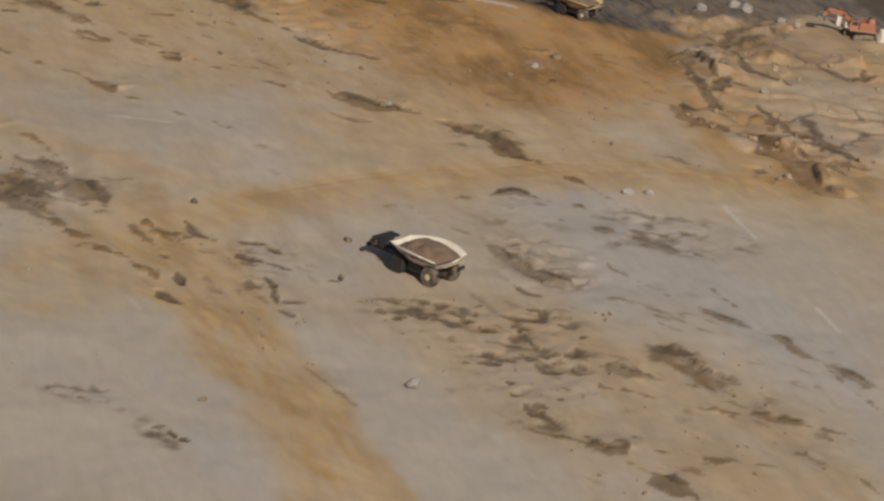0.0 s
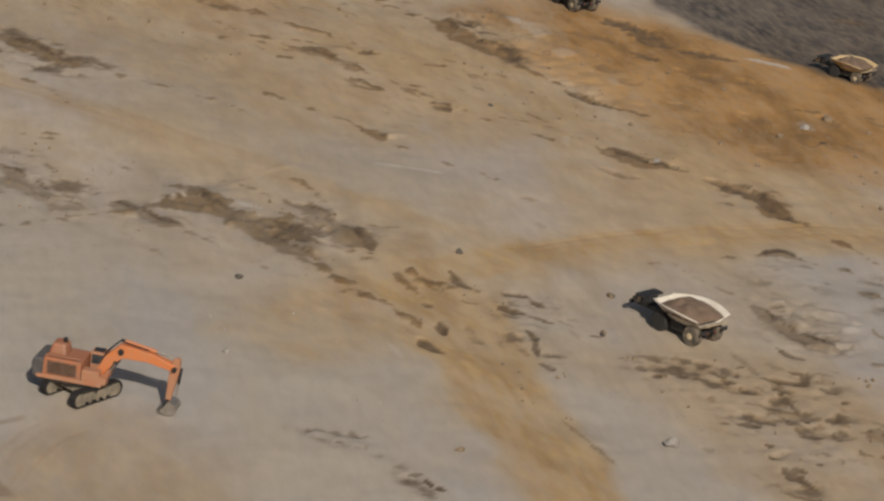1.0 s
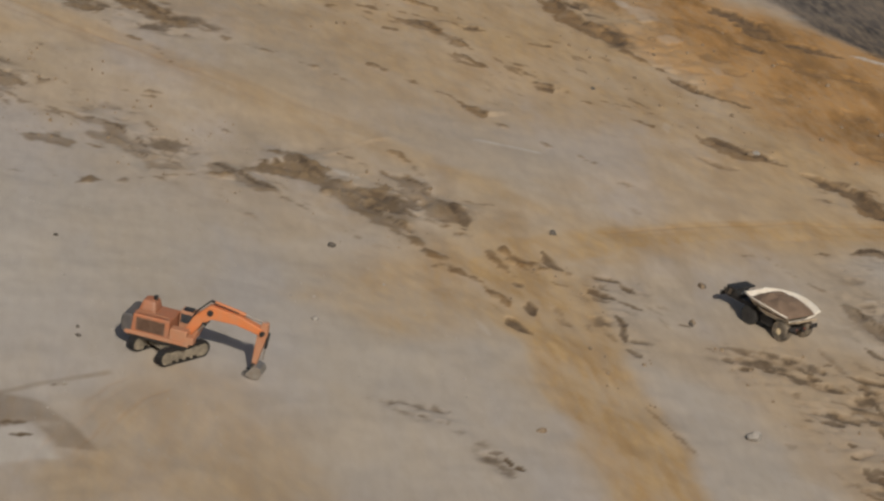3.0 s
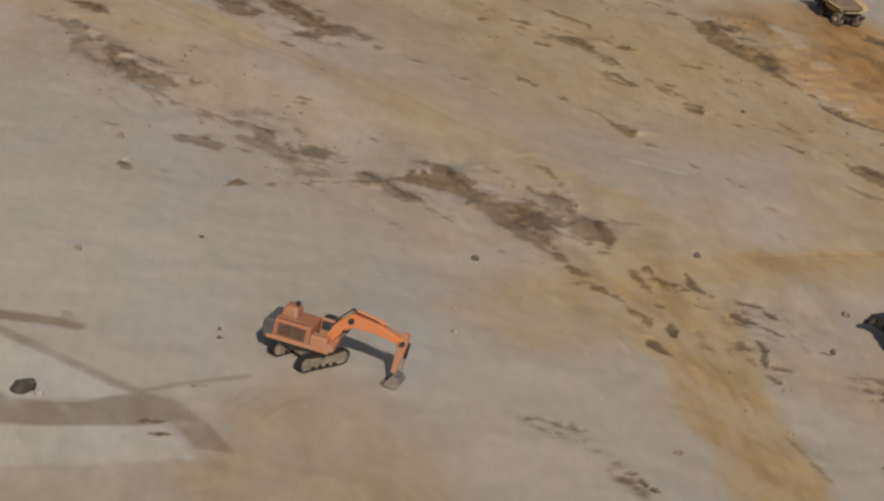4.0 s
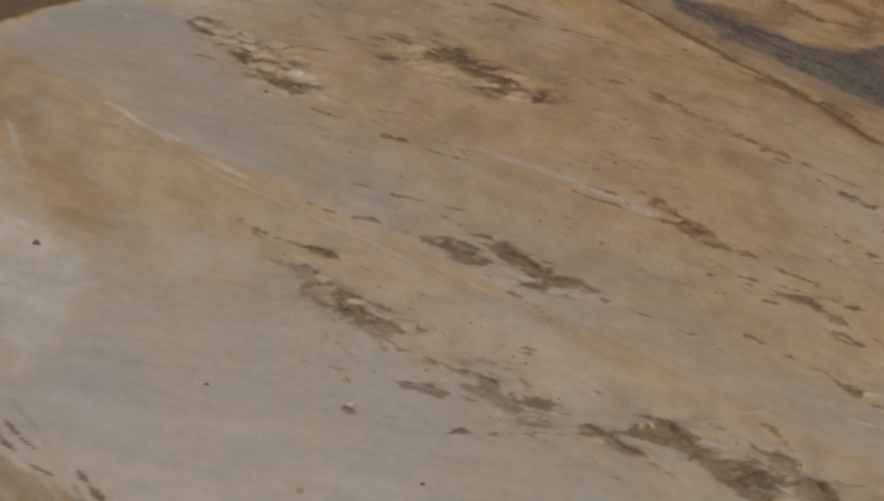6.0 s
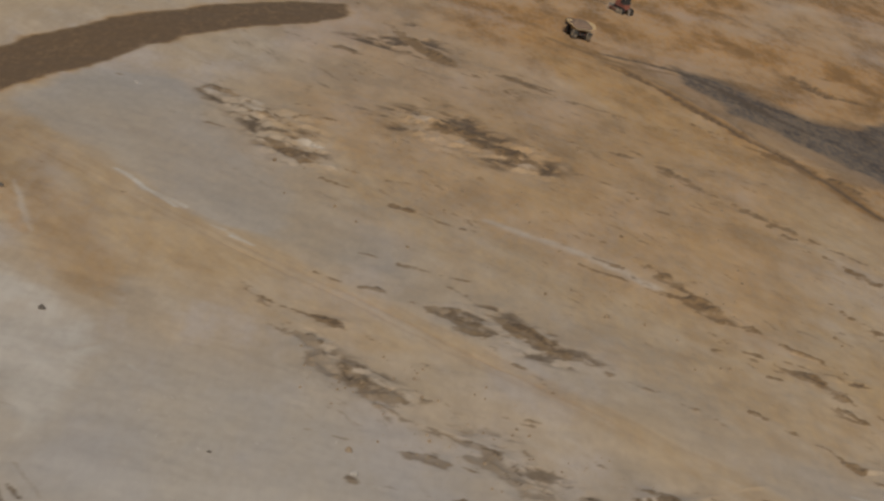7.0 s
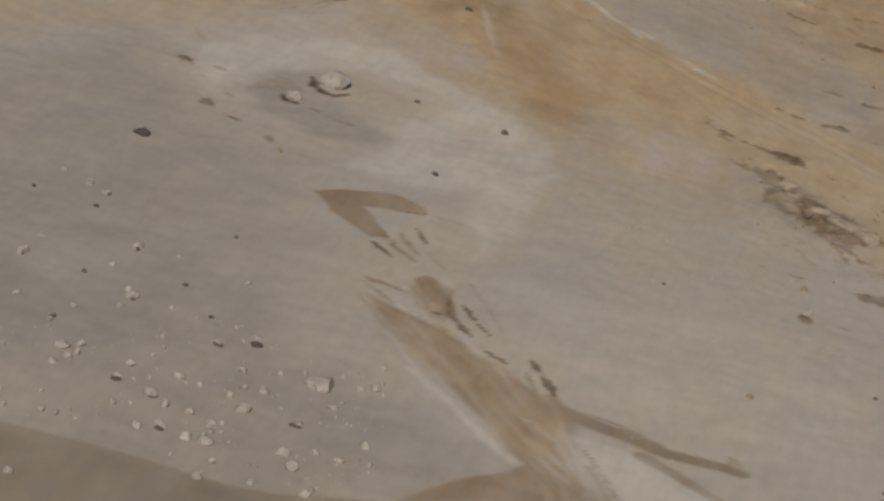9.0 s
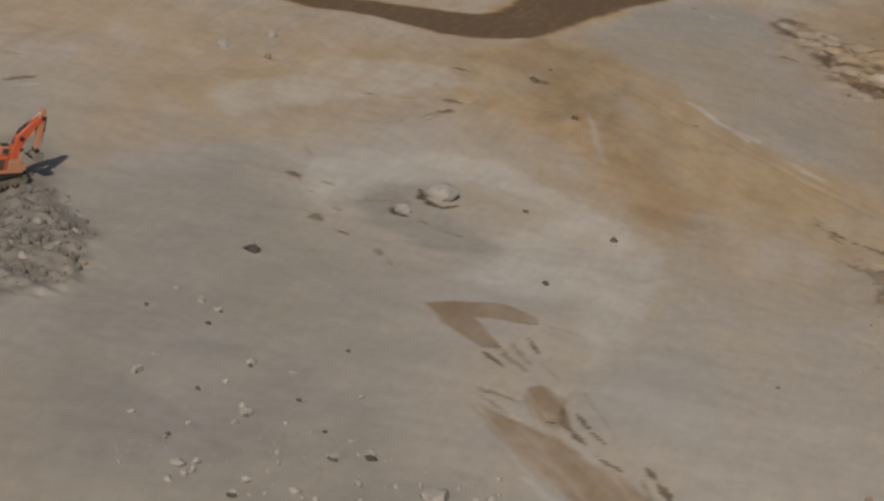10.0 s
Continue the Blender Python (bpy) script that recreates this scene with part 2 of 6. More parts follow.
def raise_to(layer, s, values):
    LAYERS[layer][s] = np.maximum(LAYERS[layer][s], values)


def clods(x, y, size):
    """Sharp lumps with narrow gaps between them, about 0 to 1."""
    return 1 - np.clip(np.abs(fbm(x, y, size, 3)) * 3.2, 0, 1)


def scarp(points, height, face, back, brown, tall=0.16):
    """A low broken step that faces south-west: a slight rise behind, lumps of torn soil and stone on its face, the
    shade of the gaps between them painted into the colour.
    """
    s = near(points, back * 2 + 3)
    x, y = XX[s] + 1.2 * WX[s], YY[s] + 1.2 * WY[s]
    _, u, side, over = along(points, x, y)
    rough, broken = fbm(XX[s], YY[s], 1.7, 4), fbm(XX[s] + 31, YY[s] + 7, 3.6, 3)
    ends = smooth(1.12 - np.abs(2 * u - 1) ** 3) * smooth(1 - over / (0.6 + 0.2 * back))
    h = tall * height * np.clip(0.7 + 2.4 * broken, 0.05, 1.8) * ends
    rise = np.where(side < 0, np.exp(np.minimum(side, 0) / (0.5 * back)), smooth(1 - side / (0.4 * face)))
    wide = 0.62 * face + 0.62 * height
    m = smooth(3.6 * (ends * 1.0 - np.abs(side - 0.8 * wide) / wide + 1.5 * rough + 0.8 * broken) + 0.2)
    lumps = clods(XX[s] + 13, YY[s] + 5, 3.2)
    ZZ[s] += h * rise + m * (0.16 * height**0.5) * (lumps - 0.5 + 1.2 * rough)
    raise_to("slate", s, 0.5 * smooth(1.1 * (ends - np.abs(side - 0.8 * wide) / (1.9 * wide) + 1.2 * broken) + 0.2) * ends)
    raise_to("brown", s, min(1.0, 0.45 + 0.6 * brown) * m * np.clip(0.95 + 0.8 * broken + 0.5 * rough, 0.5, 1.0))
    gap_shade = smooth(3 * (0.75 * ends - np.abs(side - 0.25) / 0.32 + 0.7 * rough + 2.2 * broken - 0.3))
    raise_to("dark_soil_and_shade", s, 0.85 * gap_shade * m)


def churned(points, soft, amount, size):
    """Ground broken up by tracks and teeth: dark clods of all sizes over trampled soil."""
    LAYERS["mask"] = np.zeros_like(XX)
    patch("mask", points, soft, 1.0)
    s = near(points, soft + 4)
    mask = LAYERS["mask"][s]
    del LAYERS["mask"]
    n, f = fbm(XX[s] + 3, 1.35 * YY[s] + 61, size, 4), fbm(XX[s] + 40, YY[s], size * 0.4, 3)
    m = mask * smooth((n + 0.3 * f - 0.04) * 13)
    raise_to("brown", s, amount * m * np.clip(0.8 + 1.2 * f, 0.4, 1))
    raise_to("slate", s, 0.45 * amount * mask)
    raise_to("dark_soil_and_shade", s, amount * mask * smooth((n + 0.5 * f - 0.17) * 12))
    ZZ[s] += mask * (0.22 * f - 0.18 * m)


def scrape(points, soft, amount, names=("ochre", "rust")):
    """Takes loose soil off a patch, down to the rock floor."""
    LAYERS["mask"] = np.zeros_like(XX)
    patch("mask", points, soft, amount)
    for n in names:
        LAYERS[n] *= 1 - LAYERS["mask"]
    del LAYERS["mask"]


def combed(points, angle, thin, strength):
    """Draws a patch of mud out into streaks that run at an angle to east."""
    s = near(points, 6)
    LAYERS["mask"] = np.zeros_like(XX)
    patch("mask", points, 1.5, 1.0)
    c, d = math.cos(radians(angle)), math.sin(radians(angle))
    x, y = XX[s] + 0.4 * WX[s], YY[s] + 0.4 * WY[s]
    lines = fbm((x * c + y * d) / 9, (y * c - x * d), thin, 3)
    m = LAYERS["mask"][s]
    LAYERS["brown"][s] *= 1 - m * np.clip(0.25 - strength * lines, 0, 0.8)
    raise_to("pale", s, 0.4 * m * smooth((-lines - 0.16) * 9))
    ZZ[s] += 0.12 * m * lines
    del LAYERS["mask"]


def mark(points, wide, amount, layer="brown"):
    """A short ragged gouge or clod line, widest in its middle, a little below the ground round it."""
    s = near(points, wide + 3)
    k = min(0.9, 0.3 + 0.3 * wide)
    d, u, _, over = along(points, XX[s] + k * WX[s], YY[s] + k * WY[s])
    w = wide * (1.05 - 0.75 * np.abs(2 * u - 1) ** 3)
    grit = fbm(XX[s] + 9, YY[s] + 3, 1.3, 3)
    m = smooth(1.9 * (1 - d / np.maximum(w, 0.12)) + 0.3 + 2.2 * grit)
    raise_to(layer, s, amount * m * (np.clip(0.85 + 1.3 * fbm(XX[s], YY[s] + 21, 0.9, 2), 0.4, 1) if layer == "brown" else 1))
    if layer == "brown":
        ZZ[s] -= min(0.4, 0.35 * wide) * amount * m * (0.7 + 2.0 * grit)
        raise_to("dark_soil_and_shade", s, 0.7 * amount * smooth((m - 0.55) * 3 + 2.5 * grit) * m * (amount > 0.65))


def rugged(points, height, size, cleft_shade, soft):
    """Broken rock: sharp ridges and blocks, with the shade in the clefts between them painted into the colour."""
    s = near(points, soft + 3)
    x, y = XX[s], YY[s]
    d, _, _, _ = along(points + points[:1], x, y)
    inside = np.zeros(x.shape, bool)
    for (ax, ay), (bx, by) in zip(points, points[1:] + points[:1]):
        if ay != by:
            inside ^= ((ay > y) != (by > y)) & (x < (bx - ax) * (y - ay) / (by - ay) + ax)
    m = smooth(0.5 + np.where(inside, d, -d) / soft)
    a, b = np.abs(fbm(x + WX[s], y + WY[s], size, 3)), np.abs(fbm(x + 77, y + 13, size * 0.45, 3))
    blocks = np.floor(3 * fbm(x + 0.8 * WX[s], y, size * 0.8, 2)) / 3
    ZZ[s] += m * height * (1.3 * a + 0.5 * b + 0.8 * blocks)
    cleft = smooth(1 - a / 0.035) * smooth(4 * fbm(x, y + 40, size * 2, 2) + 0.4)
    LAYERS["dark_soil_and_shade"][s] = np.maximum(LAYERS["dark_soil_and_shade"][s], cleft_shade * m * cleft)
    LAYERS["pale"][s] = np.maximum(LAYERS["pale"][s], 0.35 * m * smooth((blocks - 0.1) * 6))


def ruts(points, half, count, seed):
    """Wheel ruts that run on and off along a track."""
    r = random.Random(seed)
    for k in range(count):
        shift, a, b = r.uniform(-half, half), r.uniform(0, 0.35), r.uniform(0.6, 1.0)
        s = near(points, half + 3)
        d, u, side, _ = along(points, XX[s] + 0.35 * WX[s], YY[s] + 0.35 * WY[s])
        m = smooth(1 - np.abs(side - shift) / r.uniform(0.25, 0.55)) * smooth((u - a) * 8) * smooth((b - u) * 8) * np.clip(0.7 + 1.6 * fbm(XX[s], YY[s] + 5 * k, 6, 3), 0, 1) * (d < half + 1)
        if k % 3 == 2:
            LAYERS["pale"][s] = np.maximum(LAYERS["pale"][s], 0.10 * m)
        else:
            LAYERS["rust"][s] = np.maximum(LAYERS["rust"][s], r.uniform(0.10, 0.26) * m)
            ZZ[s] -= 0.06 * m


# ochre haul roads and spills
band("ochre", [(60.5, 283.6), (50.5, 285.4), (38.4, 286.6), (26.1, 284.5), (14, 278.1), (2.5, 270.4), (-6.8, 262.5), (-13.4, 254.9)], 3.0, 3.0, 2.5, 0.8)
band("ochre", [(-157.8, 345), (-143.7, 337.2), (-121.7, 324.8), (-102.5, 315.6), (-85.1, 308.3), (-68.2, 299.3), (-44.9, 286.6), (-26.9, 277.4)], 2.0, 2.0, 3.5, 0.42)
band("ochre", [(-3.2, 263.1), (-13, 268.6), (-25.7, 275.1), (-39.2, 282), (-49.7, 287)], 2.0, 2.0, 3.5, 0.45)
band("ochre", [(-15.7, 250.3), (-11.7, 240.4), (-6.3, 228.4), (-0.8, 215.1), (4.2, 202), (7.9, 191.9)], 3.4, 4.8, 2.0, 0.8)
patch("ochre", [(-19.8, 254.5), (-12.1, 258.5), (-7.8, 251.9), (-10.7, 240.7), (-12.7, 234.6), (-17.2, 238.9), (-21.4, 244.9)], 5, 0.4)
patch("rust", [(-18.2, 339.2), (-11.7, 335.3), (1.1, 323.9), (11.8, 309.3), (18.1, 301), (27.1, 304.1), (39.4, 313.2), (46.3, 328.4), (35.9, 337), (22.1, 345.9), (15, 356)], 6, 0.75)
patch("rust", [(-21.8, 352.6), (-9.1, 348.2), (5.9, 318.8), (15.8, 301.4), (32.7, 302.9), (34.8, 337.5), (16.1, 346), (7.4, 355.7), (-2, 372.9), (-14.3, 371.4)], 6, 0.65)
patch("ochre", [(-38.5, 209.8), (-33.2, 211.8), (-26.3, 206.1), (-20.1, 193.2), (-41.3, 181.6), (-41.6, 195)], 6, 0.42)
patch("slate", [(-40, 211), (-33.2, 213.8), (-24, 206), (-18, 192), (-41.3, 181.6), (-43, 195)], 6, 0.4)
patch("ochre", [(-39.4, 212.2), (-31.9, 211.7), (-24.8, 208), (-23.2, 204.6), (-40.5, 192.7), (-43.1, 201.3)], 6, 0.36)
patch("ochre", [(-154.5, 335.3), (-143, 335.9), (-127.5, 313.5), (-112.7, 295.7), (-106.1, 279.6), (-112.1, 283.5), (-123.5, 297), (-135.7, 312.6)], 4, 0.38)
patch("ochre", [(-159.6, 325.9), (-154.6, 340.4), (-141.5, 329.2), (-131.3, 303.6), (-137.3, 301.9), (-149.3, 306.9)], 5, 0.55)
patch("ochre", [(-175.9, 261.9), (-174.9, 287.6), (-165.5, 320.7), (-154.5, 328.8), (-140.1, 320), (-143.4, 302.8), (-151.1, 276.4), (-159.1, 257.8), (-161.8, 244.3)], 8, 0.34)
patch("rust", [(-149.7, 465.4), (-105.7, 727.8), (-40.9, 355.7), (-54.3, 358.1), (-67.8, 365.3), (-91.7, 391.8), (-115.5, 418.9)], 14, 0.4)
patch("ochre", [(-125.1, 530.2), (-97.2, 510.2), (-74.2, 476.9), (-59, 458.5), (-53.9, 429.2), (-76.3, 439.6), (-97.6, 467.4), (-118.8, 498.9)], 3, 0.8)
patch("ochre", [(-110.1, 359.7), (-100.8, 359), (-93.4, 348.5), (-96.2, 337.8), (-103.1, 344.3)], 3, 0.5)
patch("ochre", [(-136.7, 324.3), (-127.5, 318.5), (-117.1, 304.3), (-107.1, 285.4), (-110, 284.1), (-121.8, 296.6), (-133.9, 311.9)], 3, 0.4)
patch("ochre", [(5.4, 232.8), (18.8, 240.4), (28.6, 232.3), (40.2, 222.8), (46.5, 215.1), (40.6, 206.3), (29.5, 211.1), (18.1, 217.4), (8.5, 225.9)], 8, 0.25)
patch("ochre", [(-111.5, 298.1), (-97.9, 312.6), (-83.2, 304.4), (-71.4, 297.2), (-78.9, 287.3), (-96.8, 290.6)], 5, 0.35)
# blue-grey rock floor and pale scraped patches
patch("grey", [(-153.3, 353.5), (-153.5, 382.8), (-141.6, 387.5), (-123.4, 360.3), (-106, 343.3), (-101.9, 322), (-108.6, 319.5), (-127.6, 334.5), (-142, 342.6)], 3, 0.8)
patch("grey", [(-32.1, 283.9), (-16.5, 286.8), (-14.3, 278.7), (-20.8, 274.3), (-29.2, 278.1)], 3, 0.5)
patch("grey", [(19.5, 264.7), (30.8, 264.8), (38.4, 254.5), (48.6, 248.5), (53.4, 238.7), (51, 223), (43.5, 229.7), (34.4, 240.5), (24.6, 253.6)], 8, 0.6)
patch("grey", [(-25.9, 228.3), (-16.7, 233.5), (-9.5, 225), (-6.2, 211.5), (-2.6, 196.6), (-21, 192.5)], 8, 0.5)
patch("grey", [(0.4, 234.1), (8.5, 227.1), (18, 215.1), (24.4, 202.7), (11.3, 199.7), (5.8, 214.4)], 6, 0.5)
patch("slate", [(-157, 243.3), (-152.6, 264.4), (-127.4, 243.2), (-108.6, 226.6), (-95.4, 203.1), (-80.3, 197.4), (-72.9, 186.8), (-97.6, 159.4)], 12, 0.6)
patch("grey", [(-138.5, 263), (-132.2, 276.4), (-120, 275.3), (-116.2, 259.7), (-123.1, 252.3), (-132.2, 253.6)], 4, 0.55)
patch("pale", [(-148.6, 267.5), (-140.9, 283.9), (-132.1, 287.3), (-116.8, 280.3), (-105, 273.2), (-101.9, 255.3), (-107.3, 247.8), (-115.8, 246.4), (-118.7, 261.9), (-119.1, 273.5), (-131.4, 277.6), (-136.6, 266), (-138.3, 256.7)], 4, 0.68)
patch("pale", [(-105.8, 252.5), (-101, 267.5), (-96.1, 243.3), (-95.3, 235.3)], 3, 0.55)
patch("pale", [(-90.9, 232.3), (-79.7, 233.9), (-65, 240.3), (-56.8, 244.4), (-47.1, 215.3), (-60.4, 213.9), (-73.4, 212), (-83.4, 221.5)], 8, 0.25)
patch("pale", [(-73, 205.6), (-64.7, 206.3), (-56.6, 204.3), (-49.1, 200.7), (-54.3, 197.7), (-59.4, 191), (-64.9, 195.6), (-70.8, 200.4)], 1.0, 0.75)
patch("pale", [(-58.1, 188.9), (-46.7, 196.3), (-42.1, 191.7), (-57.8, 180.9)], 1.0, 0.6)
patch("pale", [(-169.1, 280), (-166.4, 307.6), (-156.4, 316.6), (-150.8, 312.2), (-158.3, 288.4), (-161.8, 273.6)], 3, 0.5)
patch("pale", [(53.7, 326.6), (60.4, 335), (64, 326.2), (64.8, 314.4), (57.8, 302.6), (52.7, 302.8), (51.1, 311)], 6, 0.3)
band("pale", [(-127.7, 332.1), (-115.3, 322.7)], 0.5, 0.5, 0.6, 0.9)
band("pale", [(-105.7, 317.1), (-102.8, 316.3)], 0.4, 0.4, 0.5, 1.0)
band("pale", [(-83.3, 357), (-71.6, 354.3), (-58.3, 347)], 1.2, 1.2, 2, 0.5)
band("pale", [(-22.4, 286.3), (-15.7, 286.3)], 0.35, 0.35, 0.5, 0.7)
band("pale", [(42.7, 277.6), (45, 269)], 0.18, 0.18, 0.3, 1.0)
band("pale", [(48.9, 250.7), (50.2, 244.7)], 0.18, 0.18, 0.3, 1.0)
# charcoal waste floor
patch("dark", [(2.8, 399.8), (44.2, 442.7), (44.5, 343.3), (31.9, 347.1), (23.5, 352.2), (13.3, 361.3), (7.2, 372.4)], 3, 0.9)
patch("dark", [(35, 367), (44.7, 356.1), (54.2, 355), (62.6, 367.4), (68.6, 365.7), (73.1, 361.8), (84.3, 367.8), (108.3, 492.7), (37, 397.2)], 3, 0.8)
patch("dark_soil_and_shade", [(70.2, 387.1), (74.2, 368.1), (83, 360.8), (103.6, 468.3), (79.8, 451.8)], 2, 0.9)
patch("dark", [(70.2, 381.8), (74, 367.1), (83, 360.8), (93.7, 416.6), (73.2, 396.3)], 1, 1.0)
mark([(-107.1, 516.3), (-101.7, 516.9), (-92.6, 518.9), (-82.6, 511), (-72.1, 499.8), (-61.1, 489.3)], 1.3, 0.95, "dark_soil_and_shade")
patch("dark", [(-89.1, 524.1), (-83.6, 524.3), (-63.7, 504.8), (-56.7, 487.7), (-60.1, 483.4), (-75.6, 500.5), (-86.6, 511.9)], 4, 0.6)
patch("dark", [(-102.7, 510), (-92.5, 513.7), (-60.6, 486.4), (-56.6, 462.7), (-76.7, 479.1), (-95, 500.4)], 5, 0.3)
mark([(-101.8, 501.5), (-89.8, 491.8), (-76.8, 477.1), (-55.5, 455.9)], 1.3, 0.7)
band("dark", [(-102.6, 504.7), (-88.3, 494.4), (-74.7, 479.8), (-59.5, 461.2)], 0.8, 0.8, 1.5, 0.5)
patch("dark", [(-61.8, 479.5), (-52.6, 471.6), (-42.4, 459.8), (-35.4, 466.2), (-45.9, 557.9)], 3, 0.9)
patch("dark", [(25.3, 268.1), (28, 274), (35.2, 262.9), (27.4, 263.8)], 3, 0.1)
# brown wet mud
patch("brown", [(-31, 265.1), (-27.3, 262), (-24.2, 259.6), (-24.8, 255.4), (-30, 257.9)], 2, 0.5)
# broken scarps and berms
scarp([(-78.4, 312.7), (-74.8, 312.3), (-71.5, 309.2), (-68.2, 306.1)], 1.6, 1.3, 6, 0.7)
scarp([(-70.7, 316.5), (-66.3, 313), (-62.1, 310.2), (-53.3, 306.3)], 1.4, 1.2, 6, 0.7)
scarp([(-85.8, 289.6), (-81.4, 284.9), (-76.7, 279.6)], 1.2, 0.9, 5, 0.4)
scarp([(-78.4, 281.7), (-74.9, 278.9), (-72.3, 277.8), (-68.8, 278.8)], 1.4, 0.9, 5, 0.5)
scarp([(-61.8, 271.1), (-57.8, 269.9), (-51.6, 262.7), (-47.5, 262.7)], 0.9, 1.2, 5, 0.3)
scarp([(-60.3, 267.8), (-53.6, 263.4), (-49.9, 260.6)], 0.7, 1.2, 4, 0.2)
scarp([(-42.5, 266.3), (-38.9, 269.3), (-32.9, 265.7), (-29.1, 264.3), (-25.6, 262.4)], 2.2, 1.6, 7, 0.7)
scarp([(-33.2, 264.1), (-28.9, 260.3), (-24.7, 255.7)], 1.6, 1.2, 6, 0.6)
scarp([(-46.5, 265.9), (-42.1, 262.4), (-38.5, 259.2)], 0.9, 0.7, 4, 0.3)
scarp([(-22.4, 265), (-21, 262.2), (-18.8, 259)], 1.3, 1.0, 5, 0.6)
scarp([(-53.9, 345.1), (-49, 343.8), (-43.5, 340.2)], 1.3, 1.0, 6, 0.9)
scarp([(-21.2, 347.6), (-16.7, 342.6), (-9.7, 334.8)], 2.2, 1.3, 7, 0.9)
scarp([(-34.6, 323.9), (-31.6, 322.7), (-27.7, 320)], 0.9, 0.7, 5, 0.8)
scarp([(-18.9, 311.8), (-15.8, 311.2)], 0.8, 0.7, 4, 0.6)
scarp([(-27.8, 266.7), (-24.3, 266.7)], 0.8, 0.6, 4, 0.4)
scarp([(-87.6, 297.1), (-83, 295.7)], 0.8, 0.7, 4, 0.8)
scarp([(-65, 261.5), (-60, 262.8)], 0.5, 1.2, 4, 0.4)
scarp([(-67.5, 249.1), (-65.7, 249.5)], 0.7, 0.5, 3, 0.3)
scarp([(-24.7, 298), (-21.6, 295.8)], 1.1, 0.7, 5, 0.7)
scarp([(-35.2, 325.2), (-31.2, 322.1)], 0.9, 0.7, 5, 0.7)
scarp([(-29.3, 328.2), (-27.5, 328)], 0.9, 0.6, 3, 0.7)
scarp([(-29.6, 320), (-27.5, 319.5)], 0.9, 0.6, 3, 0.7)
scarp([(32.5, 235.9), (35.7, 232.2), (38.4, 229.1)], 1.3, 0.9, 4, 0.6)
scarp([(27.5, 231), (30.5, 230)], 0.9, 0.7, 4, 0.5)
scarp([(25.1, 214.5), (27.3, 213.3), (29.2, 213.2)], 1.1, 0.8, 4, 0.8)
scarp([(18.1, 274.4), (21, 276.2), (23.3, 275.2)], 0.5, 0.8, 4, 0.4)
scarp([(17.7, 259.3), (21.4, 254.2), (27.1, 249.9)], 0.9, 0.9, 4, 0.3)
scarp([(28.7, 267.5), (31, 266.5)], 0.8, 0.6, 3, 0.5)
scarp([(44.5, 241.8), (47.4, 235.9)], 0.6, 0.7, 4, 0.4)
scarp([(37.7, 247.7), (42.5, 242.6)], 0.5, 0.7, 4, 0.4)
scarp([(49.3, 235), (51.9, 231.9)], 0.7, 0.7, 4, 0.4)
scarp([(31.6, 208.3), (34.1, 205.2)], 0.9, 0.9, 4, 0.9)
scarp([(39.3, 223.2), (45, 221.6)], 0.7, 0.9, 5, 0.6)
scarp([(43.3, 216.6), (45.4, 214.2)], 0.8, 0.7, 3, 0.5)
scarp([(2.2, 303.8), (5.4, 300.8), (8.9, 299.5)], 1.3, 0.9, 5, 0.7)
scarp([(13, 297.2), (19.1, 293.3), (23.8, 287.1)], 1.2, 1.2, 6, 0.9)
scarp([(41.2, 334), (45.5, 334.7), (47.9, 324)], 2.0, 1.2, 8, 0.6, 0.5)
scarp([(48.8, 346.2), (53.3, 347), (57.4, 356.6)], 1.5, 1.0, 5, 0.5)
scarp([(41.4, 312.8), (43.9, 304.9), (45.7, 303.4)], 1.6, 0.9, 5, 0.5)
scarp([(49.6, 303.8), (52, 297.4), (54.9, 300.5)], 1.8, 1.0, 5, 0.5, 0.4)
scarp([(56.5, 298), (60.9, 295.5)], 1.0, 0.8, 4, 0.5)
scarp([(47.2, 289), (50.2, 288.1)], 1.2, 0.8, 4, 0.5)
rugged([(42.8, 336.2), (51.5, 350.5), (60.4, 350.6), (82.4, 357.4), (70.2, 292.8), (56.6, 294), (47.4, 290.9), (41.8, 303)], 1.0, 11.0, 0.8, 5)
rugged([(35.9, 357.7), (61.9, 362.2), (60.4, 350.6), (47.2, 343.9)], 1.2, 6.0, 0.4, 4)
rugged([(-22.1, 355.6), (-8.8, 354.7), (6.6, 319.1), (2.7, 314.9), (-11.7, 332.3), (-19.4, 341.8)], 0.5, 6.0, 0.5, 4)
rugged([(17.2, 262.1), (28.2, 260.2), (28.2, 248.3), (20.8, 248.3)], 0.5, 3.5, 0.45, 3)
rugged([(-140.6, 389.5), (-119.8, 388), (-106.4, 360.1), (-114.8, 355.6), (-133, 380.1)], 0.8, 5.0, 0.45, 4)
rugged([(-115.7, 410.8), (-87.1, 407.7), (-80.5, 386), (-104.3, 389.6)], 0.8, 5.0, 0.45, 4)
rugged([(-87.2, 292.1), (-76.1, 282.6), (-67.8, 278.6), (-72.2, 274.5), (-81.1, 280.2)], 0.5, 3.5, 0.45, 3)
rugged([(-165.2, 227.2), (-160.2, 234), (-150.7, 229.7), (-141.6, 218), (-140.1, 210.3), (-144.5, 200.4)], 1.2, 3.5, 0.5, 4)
scarp([(-30.7, 271.3), (-25.8, 268.5), (-19.4, 261.1)], 0.8, 0.8, 5, 0.5)
scarp([(-18, 310.8), (-15.3, 309.5)], 1.0, 0.7, 4, 0.8)
scarp([(-24.3, 297.6), (-21.7, 295.8)], 1.1, 0.7, 5, 0.7)
scarp([(-138.4, 387.6), (-133.7, 389.6)], 1.0, 0.7, 4, 0.6)
